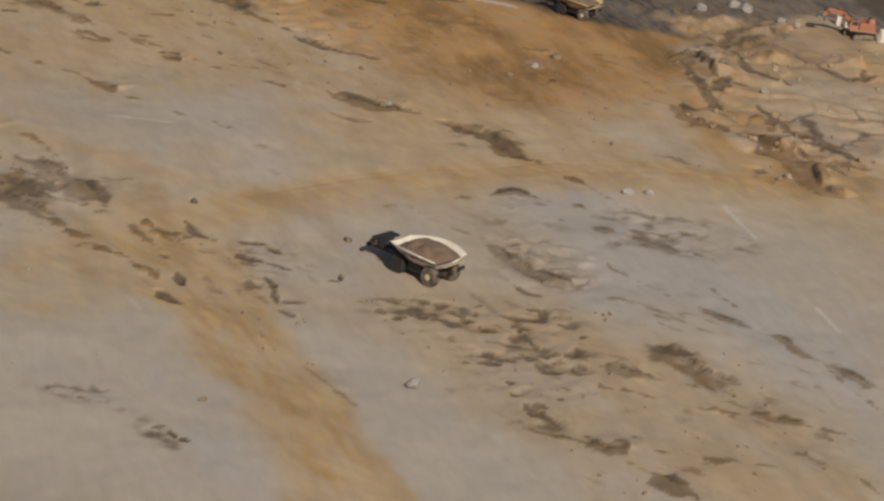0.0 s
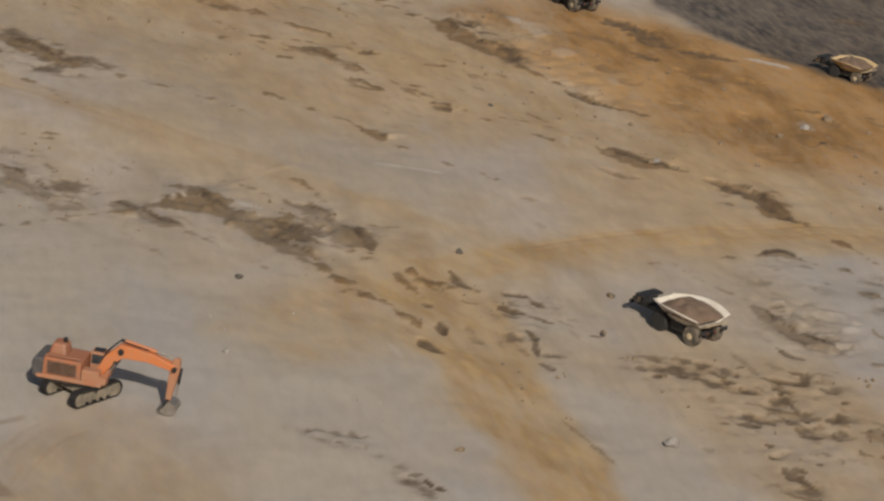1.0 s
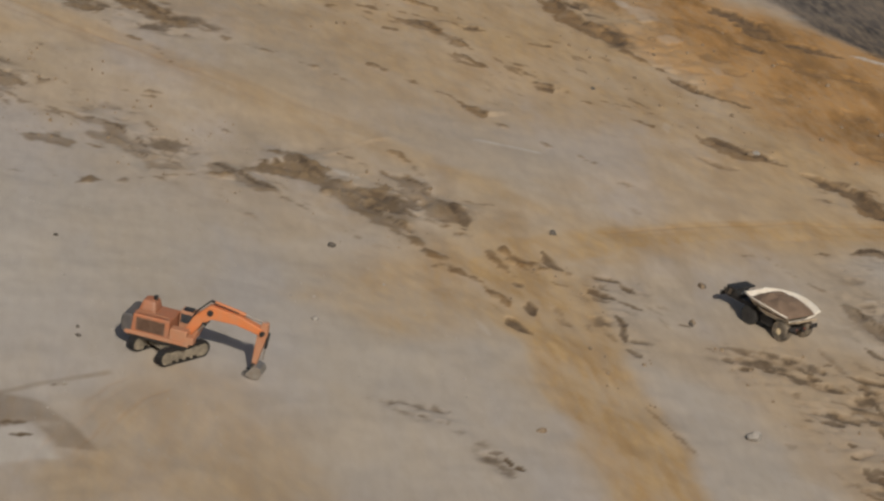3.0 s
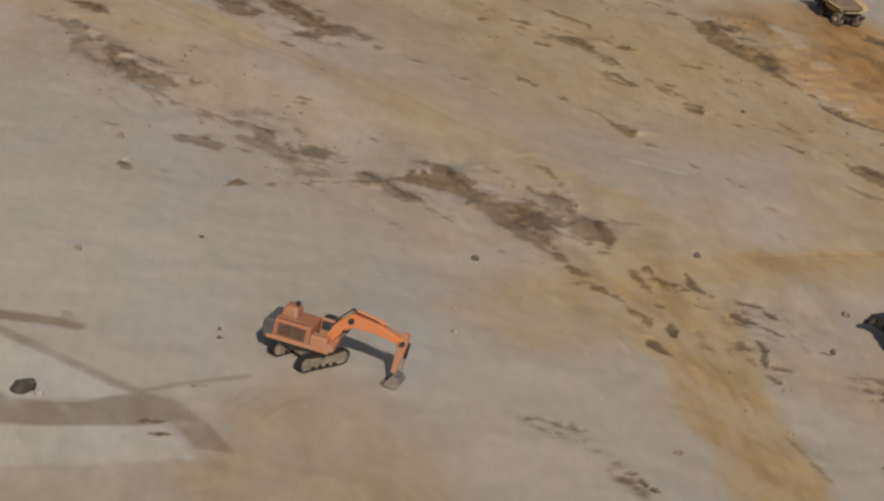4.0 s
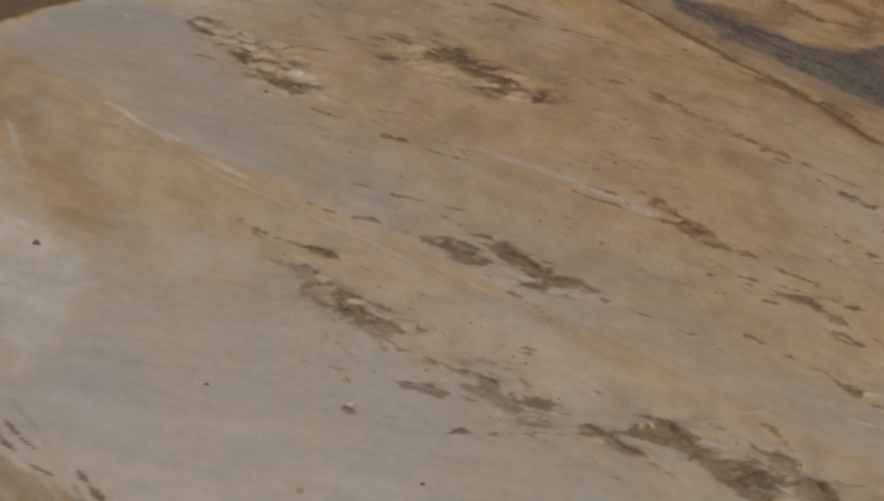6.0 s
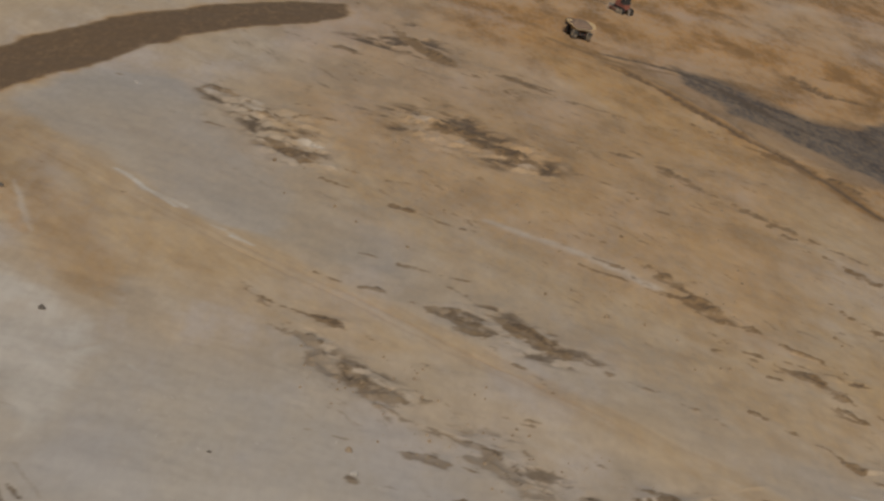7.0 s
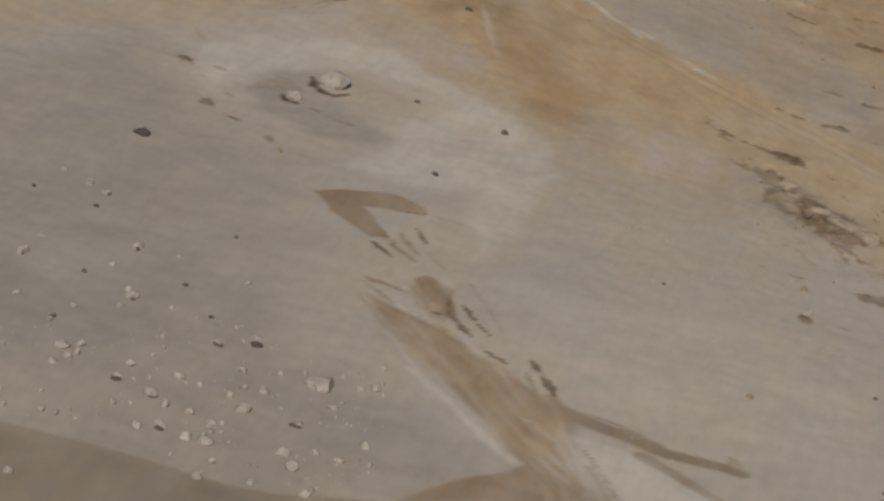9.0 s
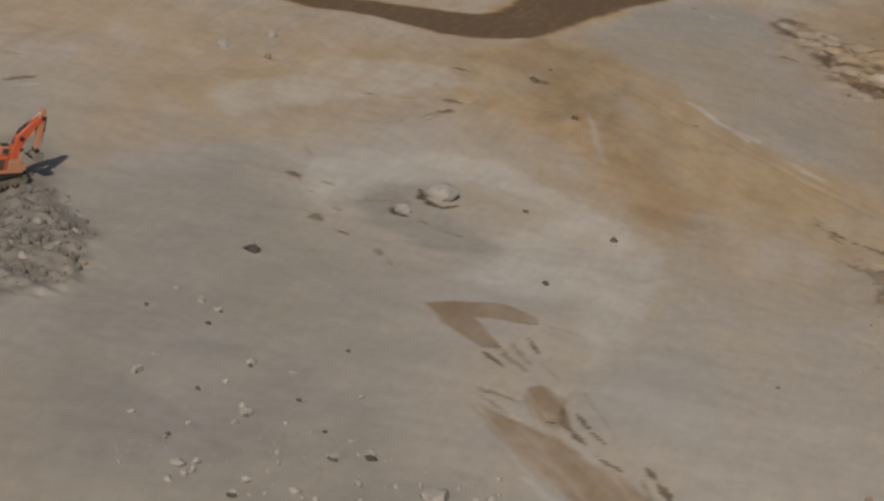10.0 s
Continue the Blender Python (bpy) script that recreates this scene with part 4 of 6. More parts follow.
mark([(-82.2, 212), (-78.7, 209.2)], 0.25, 0.5)
mark([(-91.9, 211.1), (-86.3, 207)], 0.3, 0.35)
mark([(-103, 231.7), (-98.9, 229)], 0.45, 0.6)
mark([(-103.6, 234.6), (-99.7, 231.1)], 0.3, 0.6)
mark([(-103, 236.9), (-100.4, 233.9)], 0.2, 0.8)
mark([(-103.8, 241.1), (-99, 241.9)], 0.2, 0.3)
mark([(-99.5, 232.4), (-94.7, 228.5)], 0.12, 0.3)
mark([(-100.8, 221.4), (-98.4, 221.5), (-96.1, 221.6)], 0.35, 0.65)
mark([(-98.8, 217.1), (-96.8, 216.5), (-94.3, 215.3)], 0.45, 0.55)
mark([(-93, 224.3), (-91, 220.4), (-88.7, 217.8), (-86.8, 216.6)], 0.4, 0.75)
mark([(-91, 222.9), (-88, 220)], 0.22, 0.85)
mark([(-87.7, 219.5), (-85.5, 218.2)], 0.22, 0.8)
mark([(-93, 228.5), (-88.5, 223.5), (-85.4, 220)], 0.15, 0.35)
mark([(-85.2, 215.1), (-81.8, 213.5)], 0.25, 0.8)
mark([(-80.9, 216.6), (-78, 213.7), (-76.4, 211.8)], 0.4, 0.75)
mark([(-80.4, 213.9), (-77.7, 211)], 0.3, 0.65)
mark([(-59.9, 211.4), (-57.6, 209.3)], 0.35, 0.5)
mark([(-92.4, 219.6), (-91.2, 219.2)], 0.3, 1.0)
patch("brown", [(-96.3, 222.4), (-97.1, 225.4), (-96.6, 226.8), (-95.4, 226.4), (-94.4, 225.7), (-93.1, 225.4), (-92.1, 222.5), (-91, 220.4), (-90.4, 217.7), (-92.2, 218.3), (-93.8, 219.3)], 0.3, 0.55)
patch("brown", [(-97.6, 216.4), (-95.2, 217.5), (-91, 216.9), (-86.4, 214.1), (-82.4, 212.6), (-78.8, 210.7), (-76.4, 211.8), (-74, 210.3), (-72.4, 207.1), (-70.8, 203.4), (-69.7, 200.3), (-66.6, 193.8), (-76.8, 182.5), (-74.5, 191.9), (-72.9, 195.1), (-72.8, 197.5), (-78.1, 202.4), (-80.1, 203.2), (-83.3, 205.4), (-86.9, 208.1), (-88.9, 208.7), (-91.8, 211.1), (-94.2, 212.7)], 0.5, 0.45)
patch("brown", [(-69.3, 201.5), (-68.1, 201.2), (-63.7, 196), (-65.1, 194.5)], 0.35, 0.6)
patch("brown", [(-82.7, 213.1), (-78.5, 211.1), (-76.3, 211.7), (-73.8, 209.9), (-70.8, 203.6), (-73.3, 202.4), (-79.4, 208.4)], 0.8, 0.5)
mark([(-96.7, 218.8), (-92, 216.8)], 0.18, 0.6, "pale")
mark([(-76.4, 205.4), (-75.1, 205)], 0.25, 0.7, "pale")
mark([(-70, 201.8), (-65.2, 196.7)], 0.3, 0.5, "pale")
mark([(-92.8, 220.6), (-90.7, 218.3)], 0.25, 0.6, "pale")
mark([(-107.8, 235.9), (-103.6, 233.3)], 0.2, 0.5, "pale")
band("brown", [(-74.9, 209), (-69.8, 208.9), (-64.5, 208.4), (-60, 209.7), (-57.9, 209.8)], 1.2, 0.7, 0.5, 0.6)
band("brown", [(-75.3, 209.9), (-70.4, 210.5), (-64.9, 209.3)], 0.25, 0.25, 0.3, 0.5)
band("brown", [(-65.7, 206.3), (-60.6, 204.7), (-55.1, 202.8), (-49.7, 201.1)], 0.8, 0.6, 0.6, 0.5)
mark([(-60.2, 212), (-59.3, 211.9), (-57.8, 209.9)], 0.35, 0.5)
patch("brown", [(-75.3, 209.9), (-73.2, 208.6), (-71.1, 203.2), (-67.8, 198.9), (-63.5, 195.4), (-60.6, 195.5), (-58.2, 194.2), (-55, 195.6), (-53.2, 197.3), (-51.5, 199.5), (-49.7, 201.3), (-46.3, 201.1), (-43, 198.1), (-40.1, 194.3), (-43.1, 193.6), (-46, 197.2), (-49.7, 194.1), (-58.2, 189.1), (-58.7, 185.6), (-58.4, 181.6), (-62.3, 178.9)], 0.6, 0.55)
patch("brown", [(-56.7, 193.8), (-52.7, 197.3), (-49.2, 199.7), (-46.5, 197.1), (-50.6, 193.9), (-54.4, 191.5)], 0.8, 0.3)
mark([(-70.7, 203.4), (-67.4, 199.2), (-64.7, 196.3)], 0.3, 0.6, "pale")
mark([(-69.7, 203.6), (-66.1, 199.5), (-63.2, 196.1)], 0.4, 0.55)
mark([(-48.3, 196.2), (-46.4, 197.1)], 0.3, 0.8)
mark([(-47.2, 194.2), (-45.5, 194.9)], 0.28, 0.85)
mark([(-46.2, 204.5), (-45.2, 204.9)], 0.28, 0.85)
mark([(-62.6, 195.7), (-61, 195.8)], 0.25, 0.8)
mark([(-58.4, 189.6), (-52.6, 193), (-46.8, 196.4)], 0.2, 0.5)
band("brown", [(-49.7, 201.3), (-47.3, 204.1), (-42.8, 208.5)], 0.35, 0.35, 0.4, 0.4)
# streaks along the mud tongues
patch("ochre", [(-97.6, 216.4), (-95.2, 217.5), (-91, 216.9), (-86.4, 214.1), (-82.4, 212.6), (-78.8, 210.7), (-76.4, 211.8), (-74, 210.3), (-70.8, 203.5), (-66.6, 193.8), (-76.8, 182.5), (-74.5, 191.9), (-72.9, 195.1), (-78.1, 202.4), (-83.3, 205.4), (-88.9, 208.7)], 1.5, 0.38)
patch("ochre", [(-96.3, 222.4), (-97.1, 225.4), (-94.7, 226.3), (-93.1, 225.4), (-91, 220.4), (-90.4, 217.7), (-93.8, 219.3)], 0.6, 0.3)
patch("ochre", [(-114.9, 237.4), (-113.5, 239.6), (-108.9, 243.5), (-104, 241.3), (-107.8, 239.1), (-109.6, 237.8), (-103.3, 232.2), (-107.8, 232.4), (-111.1, 234)], 0.6, 0.35)
band("brown", [(-98.8, 217.6), (-95.6, 217), (-91, 216), (-85.3, 212.7), (-80.7, 211.1)], 0.5, 0.56, 0.7, 0.6)
band("brown", [(-77, 210.3), (-73.6, 207.6), (-71, 201.9)], 1.0, 1.4, 1.6, 0.56)
band("brown", [(-96.2, 223.3), (-95.3, 225.6), (-93.1, 224.2), (-91, 220.4)], 0.5, 0.68, 0.4, 0.4)
mark([(-91.4, 216.4), (-88.4, 215.4), (-85.4, 213.1)], 0.3, 0.6)
band("pale", [(-87.8, 206.1), (-82.9, 203.4), (-78, 200.1), (-73.3, 197)], 0.3, 0.5, 0.9, 0.8)
mark([(-95.5, 218.1), (-92.1, 216.5)], 0.2, 0.6, "pale")
mark([(-93.5, 221.2), (-92, 220.5)], 0.35, 0.8, "pale")
# far sunken track and grey floor
patch("rust", [(-153.2, 586.1), (-103.6, 850.6), (-46.4, 459), (-70.1, 432.8), (-102, 464.4)], 20, 0.32)
patch("dark", [(-93.7, 524.3), (-83.8, 519.5), (-73.7, 512.1), (-63.9, 505), (-56.1, 509), (-46.1, 513.3), (-40, 464.5), (-50, 466.8), (-59, 474.5), (-66, 480.3), (-73, 485.1), (-78.7, 493.2), (-89, 507)], 4, 0.85)
patch("dark", [(-86.1, 520), (-73.7, 512.1), (-64.5, 508.2), (-47.4, 523.6), (-38.7, 454.4), (-48, 453.4), (-57.2, 463.3), (-68.1, 475.1), (-79, 489.1)], 7, 0.4)
band("rust", [(-100.2, 503.6), (-95.8, 498.4), (-85.8, 487), (-75.4, 475.9), (-70.3, 470.5), (-64.2, 464.1), (-58.3, 457.8), (-49.5, 444.3), (-39.9, 428.3)], 2.2, 2.6, 2.4, 0.85)
band("brown", [(-100.2, 503.6), (-95.8, 498.4), (-85.8, 487), (-75.4, 475.9), (-70.3, 470.5), (-64.2, 464.1), (-58.3, 457.8), (-49.5, 444.3), (-39.9, 428.3)], 0.7, 0.85, 0.9, 1.0)
band("brown", [(-115.6, 516.3), (-109.1, 513.1), (-103, 509), (-97.2, 510.2), (-92.5, 513.7)], 1.6, 1.0, 2, 0.75)
band("dark_soil_and_shade", [(-97.8, 500.4), (-85.8, 486.6), (-75.4, 475.4), (-64.2, 463.6), (-56, 453.5), (-47, 440), (-39.9, 428.0)], 0.35, 0.5, 0.9, 0.75)
mark([(-55.4, 504.5), (-52.1, 503.1), (-44.7, 502.2)], 0.6, 0.9, "dark_soil_and_shade")
mark([(-79, 500), (-75.8, 499.9), (-72.4, 498.6)], 0.7, 0.8, "dark_soil_and_shade")
patch("grey", [(28.1, 267.3), (37.7, 278.7), (54.6, 271.8), (54.3, 244.4), (51, 223), (39.1, 235), (24, 241.8)], 12, 0.6)
patch("grey", [(-30, 239.5), (-15.6, 249.6), (-6.6, 233.5), (-0.9, 197), (-23, 192)], 12, 0.5)
patch("dark", [(-167.9, 232.5), (-163.6, 238.6), (-156.8, 234.3), (-147.1, 226.2), (-140.1, 213.9), (-144.7, 202.4)], 2.5, 0.45)
patch("dark", [(-175, 241.7), (-170.5, 250), (-162.9, 242.7), (-158.6, 234.8), (-163.4, 226.7)], 4, 0.35)
patch("rust", [(42.3, 345.8), (52.2, 357), (73.1, 361.8), (61.1, 287.8), (46.8, 285.2), (39.8, 302.3)], 4, 0.45)
# shaded creases of the rock face, drawn as dark lines in the colour
mark([(43.3, 329.7), (44.6, 318.9), (46.5, 311.4)], 0.9, 0.75, "dark_soil_and_shade")
mark([(50.5, 341.3), (51.4, 330.8), (55.9, 327.6)], 0.8, 0.75, "dark_soil_and_shade")
mark([(55.3, 312.7), (56.4, 302.1), (59.5, 297)], 1.0, 0.75, "dark_soil_and_shade")
mark([(51, 315.6), (52.4, 306), (54.7, 303.6)], 0.8, 0.75, "dark_soil_and_shade")
mark([(60.8, 337.9), (63.7, 333.9), (68.6, 337.5)], 0.8, 0.75, "dark_soil_and_shade")
mark([(46.1, 340.5), (50.8, 344.3), (55, 349.3)], 0.7, 0.75, "dark_soil_and_shade")
# worn tan verge of the haul roads
band("ochre", [(-71.5, 299.4), (-56.2, 291.2), (-42.4, 281.9), (-28.8, 272.1), (-18.1, 264.6), (-11.8, 257.7)], 3, 4, 6, 0.2)
patch("ochre", [(-25.7, 254.1), (-18.6, 259.3), (-12.3, 263.2), (4, 278.4), (26.1, 296.3), (25.7, 282), (7.1, 272), (-5.8, 259), (-7.5, 247.1), (-0.9, 227.8), (5.9, 208.4), (-3.9, 204.4), (-10.4, 223.7), (-15.3, 240.5), (-21.4, 246.7)], 6, 0.34)
# cool scraped floor
patch("grey", [(-191.9, 259), (-152.6, 296.2), (-105, 261.7), (-72.4, 260.6), (-59.2, 251.4), (-47.1, 215.3), (-105.9, 150.3)], 30, 0.85)
patch("slate", [(-169.3, 230.5), (-151.4, 246.2), (-121.7, 243.3), (-93.6, 193.6), (-118.9, 166.2)], 25, 0.7)

# the rock floor shows through round the track junction
GREY_FLOOR = [
    ([(-33.2, 231.7), (-22.4, 231.3), (-13.4, 232.5), (-8.5, 224.5), (-5.1, 213.8), (-1.5, 197.0), (-21.0, 192.6), (-27.0, 207.0), (-31.0, 220.2)], 8, 0.7),
    ([(-29.4, 253.4), (-22.4, 248.9), (-25.0, 240.0), (-33.9, 231.0), (-40.8, 240.5)], 6, 0.6),
    ([(-1.2, 234.9), (7.5, 231.9), (13.4, 221.1), (17.9, 210.6), (24.1, 200.1), (10.2, 197.6), (4.3, 216.1)], 6, 0.75),
    ([(17.8, 273.5), (29.4, 279.9), (36.9, 262.3), (46.6, 256.0), (57.3, 252.7), (50.6, 212.4), (44.0, 225.6), (35.7, 244.3), (27.4, 254.4), (21.1, 261.7)], 8, 0.75),
    ([(-16.5, 293.6), (-6.0, 303.8), (-3.6, 286.1), (-13.9, 279.2), (-24.6, 282.3), (-32, 292)], 9, 0.5),
    ([(-3.2, 246), (6.5, 262), (16.5, 264), (24, 248), (16, 240), (6, 236)], 8, 0.3),
]
for outline, soft, amount in GREY_FLOOR:
    scrape(outline, soft, amount)
    patch("grey", outline, soft, amount)
patch("ochre", [(-28.4, 237.2), (-22.0, 251.0), (-16.3, 258.3), (-12.4, 247.7), (-10.0, 234.3), (-15.3, 235.7), (-22.4, 231.3)], 7, 0.5)
patch("ochre", [(-30.8, 232.7), (-26.9, 247.5), (-21.6, 256.0), (-15.4, 265.6), (-11.5, 254.7), (-8.1, 235.0), (-12.8, 236.4), (-22.0, 228.3)], 10, 0.62)
band("ochre", [(-13.6, 255.5), (-9.8, 242.9), (-6.3, 233.0), (-3.1, 224.5), (-0.1, 215.9), (2.7, 207.1), (7.5, 194)], 3.6, 5.0, 2.4, 0.72)
band("ochre", [(-9.6, 252.1), (-5.8, 241.9), (-3.3, 233.0), (-0.7, 225.6)], 2.4, 1.4, 2.4, 0.6)
patch("ochre", [(-2.1, 269.4), (11.7, 281.9), (26.5, 291.5), (38.6, 289.2), (61.2, 288.1), (59.9, 279.9), (40.9, 280.4), (19.8, 275.8), (0.4, 262.0), (-9, 254)], 6, 0.6)
patch("ochre", [(5.0, 240), (14, 247), (24, 244), (33, 236), (46, 224), (49, 207), (40, 203), (28, 207), (19, 217), (10, 229)], 7, 0.34)
patch("rust", [(-4.8, 367.7), (8.4, 352.4), (24.7, 349.5), (41.4, 336.4), (41.6, 323.1), (26.6, 312.9), (14.5, 317), (1.8, 332.6), (-10.2, 356.4)], 5, 0.95)
patch("ochre", [(-6, 350), (10, 352), (41, 338), (42, 318), (26.6, 308.9), (14.5, 310), (1.8, 322.6)], 10, 0.7)
# dark bluish slab beyond the spill, with olive soil round it
SLAB = [(-151.5, 346.9), (-155.1, 367.6), (-149.7, 390.1), (-131.8, 387.0), (-105.0, 352.4), (-83.2, 329.6), (-84.1, 318.6), (-103.5, 320.7), (-126.2, 337.8)]
patch("ochre", [(-155.5, 345.0), (-148.6, 348.1), (-133.2, 334.9), (-118.2, 320.6), (-103.7, 313.1), (-92.1, 308.1), (-100.6, 298.4), (-109.7, 291.0), (-105.8, 279.5), (-116.6, 287.3), (-127.5, 298.1), (-137.2, 304.3), (-154, 325)], 6, 0.5)
patch("rust", [(-137.1, 317.7), (-130.5, 318.6), (-113.5, 298.0), (-106.1, 279.8), (-111.2, 281.9), (-123.3, 297.1)], 4, 0.16)
patch("brown", [(-137.1, 317.7), (-130.5, 318.6), (-113.5, 298.0), (-106.1, 279.8), (-111.2, 281.9), (-123.3, 297.1)], 4, 0.22)
patch("brown", [(-154, 325), (-155, 342), (-146, 344), (-134, 330), (-128, 318), (-138, 306)], 5, 0.26)
scrape(SLAB, 7, 0.6)
patch("slate", SLAB, 7, 0.5)
# the dark brown bank that curls round the upper floor
BANK = [(-186.0, 326.9), (-172.2, 331.5), (-165.6, 332.8), (-160.3, 336.1), (-156.1, 341.9), (-155.8, 351.9), (-156.0, 366), (-153.6, 388.5), (-153.8, 418.2), (-151.5, 437.9), (-146.2, 463.2), (-145.6, 478.7), (-150.1, 490.0), (-156.5, 478), (-160.9, 454.1), (-164.3, 423.9), (-167.6, 388.2), (-167.3, 362.3), (-165.4, 351.3), (-166.4, 348.2), (-170.0, 344.8), (-181.3, 336.7), (-192, 334), (-194, 327)]
patch("ochre", BANK, 3, 0.9)
patch("brown", BANK, 0.9, 0.98)
patch("rust", BANK, 2, 0.9)
patch("dark_soil_and_shade", BANK, 1.6, 0.6)
band("rust", [(-166, 353), (-161.5, 372), (-160.5, 400), (-157, 430)], 1.2, 2.0, 2.5, 0.8)
# a darker olive-brown area at the near edge, and streaks drawn out in the mud tongues
patch("brown", [(-107, 169.7), (-102.7, 171.9), (-97, 173.5), (-89.9, 174.6), (-84.2, 177.0), (-77.9, 181.9), (-76.8, 175.5), (-95.5, 153.5)], 0.5, 0.42)
patch("slate", [(-107, 168.7), (-97, 172.5), (-84.2, 176.0), (-76.8, 175.5), (-95.5, 153.5)], 2, 0.9)
combed([(-100.9, 218.0), (-98.9, 220.4), (-91.7, 218.0), (-82.9, 213.9), (-76.9, 211.9), (-72.4, 206.4), (-66.9, 193.1), (-77.8, 198.6), (-84.8, 203.7), (-94.0, 210.3)], -38, 1.4, 1.8)
combed([(-98, 222), (-97.5, 227.5), (-92, 226.5), (-86, 216), (-91, 216)], -48, 1.0, 2.6)
combed([(-76, 211), (-67, 200), (-56, 196), (-44, 198), (-58, 184), (-64, 178)], -52, 1.6, 2.2)
# the far rock face: pale dusty ochre below, grey-brown on its crest
scrape([(40, 338), (52, 352), (72, 353), (66, 316), (52, 316), (44, 322)], 5, 0.3)
patch("slate", [(40, 336), (47, 350), (62, 356), (66, 338), (56, 332), (48, 324)], 4, 0.8)
patch("pale", [(53.4, 318.8), (59.8, 331.9), (69.8, 332.1), (62.5, 290.3), (54.3, 298.2), (50.8, 304.1)], 6, 0.35)
patch("ochre", [(38, 300), (44, 318), (54, 322), (70, 332), (64, 286), (47, 285)], 6, 0.6)
patch("pale", [(31, 296), (33, 303), (40, 306), (43, 299), (38, 295)], 4, 0.22)
# churned ground
churned([(5.3, 239.2), (14.7, 245.5), (24.0, 241.8), (27.0, 231.2), (23.3, 216.3), (19.9, 216.7), (15.3, 222.5), (13.0, 230.9)], 5, 0.68, 2.8)
churned([(-7.3, 251.8), (-2.5, 253.3), (-0.7, 235.0), (-2.7, 235.6), (-5.1, 242.1)], 3, 0.55, 2.2)
churned([(31.9, 236.3), (35.5, 235.8), (39.4, 229.5), (37.2, 227.0), (32.5, 231.3)], 2, 0.85, 2.2)
churned([(20.4, 258.1), (23.7, 257.6), (27.4, 250.3), (24.4, 248.3), (20.8, 252.8)], 3, 0.6, 2.6)
churned([(28.9, 269.4), (36.1, 273.5), (44.3, 267.7), (42.9, 260.7), (35.1, 261.7), (29.5, 261.2)], 5, 0.5, 3.0)
churned([(24.6, 215.4), (29.4, 216.1), (27.7, 211.9), (24.9, 212.4)], 2, 0.8, 2.0)
churned([(-140.6, 456.5), (-135.8, 491.2), (-117.4, 462.1), (-121.0, 450.5), (-129.7, 458.2)], 4, 0.8, 5)
churned([(-137.7, 385.6), (-133.7, 389.5), (-112.1, 372.1), (-110.0, 359.4), (-120.0, 363.3)], 4, 0.75, 4.5)
churned([(-117.3, 402.6), (-109.4, 421.8), (-83.1, 396.8), (-84.2, 387.7), (-99.2, 388.1), (-110.0, 388.9)], 5, 0.75, 5)
churned([(-78.5, 312.3), (-70.6, 319.5), (-53.3, 307.3), (-56.2, 302.7), (-69.3, 303.2)], 3, 0.6, 3.5)
churned([(-85.7, 288.3), (-76.6, 283.8), (-67.5, 277.7), (-69.3, 273.7), (-75.9, 274.2)], 3, 0.6, 3)
churned([(-63.0, 273.4), (-57.3, 274.8), (-45.0, 264.5), (-45.9, 260.5), (-53.4, 263.1)], 3, 0.5, 3)
churned([(11.9, 296.7), (18.2, 293.6), (22.3, 286.7), (18.7, 285.2), (14.5, 288.4)], 2, 0.7, 3)
churned([(-22.6, 353.9), (-16.5, 351.8), (-9.4, 334.2), (-11.4, 332.5), (-18.2, 338.8)], 3, 0.8, 4)
churned([(16.9, 273.3), (25.4, 274.2), (24.6, 246.9), (20.6, 249.4), (17.9, 255.7)], 8, 0.35, 3.5)
churned([(-22.1, 213.9), (-15.2, 214.7), (-10.7, 205.9), (-7.9, 204.4), (-9.6, 208.4)], 2, 0.6, 1.6)
# shade at the foot of the two boulders on the pale floor, painted as dark crescents; grey soil round them
mark([(-133.2, 269.8), (-131.8, 267.8), (-129.8, 266.4), (-128.3, 266.4), (-127.5, 268.0)], 0.7, 1.0, "dark_soil_and_shade")
mark([(-132.4, 261.6), (-131.2, 260.2), (-129.8, 260.4)], 0.5, 1.0, "dark_soil_and_shade")
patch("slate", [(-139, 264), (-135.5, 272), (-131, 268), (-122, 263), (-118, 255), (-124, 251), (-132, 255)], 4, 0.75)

# the far slope is stained with iron
LAYERS["rust"] = np.maximum(LAYERS["rust"], np.clip(0.72 + 0.8 * fbm(XX, YY, 30, 4), 0.3, 0.95) * smooth((0.45 * XX + 0.89 * YY - 325) / 90))
GROUND = ground_material()
ny, nx = XX.shape
sheet = bpy.data.meshes.new("ground")
index = np.arange(nx * ny).reshape(ny, nx)
quads = np.stack([index[:-1, :-1], index[:-1, 1:], index[1:, 1:], index[1:, :-1]], -1).reshape(-1)
sheet.vertices.add(nx * ny)
sheet.vertices.foreach_set("co", np.stack([XX, YY, ZZ], -1).astype(np.float32).ravel())
sheet.loops.add(len(quads))
sheet.loops.foreach_set("vertex_index", quads.astype(np.int32))
sheet.polygons.add(len(quads) // 4)
sheet.polygons.foreach_set("loop_start", np.arange(0, len(quads), 4, dtype=np.int32))
sheet.polygons.foreach_set("loop_total", np.full(len(quads) // 4, 4, np.int32))
sheet.update(calc_edges=True)
for name, values in LAYERS.items():
    sheet.attributes.new(name, "FLOAT", "POINT").data.foreach_set("value", values.astype(np.float32).ravel())
sheet.polygons.foreach_set("use_smooth", np.ones(len(sheet.polygons), bool))
sheet.materials.append(GROUND)
tagged(new("ground", sheet), "grey and ochre quarry floor with haul tracks and mud", "ground", kind="structure")


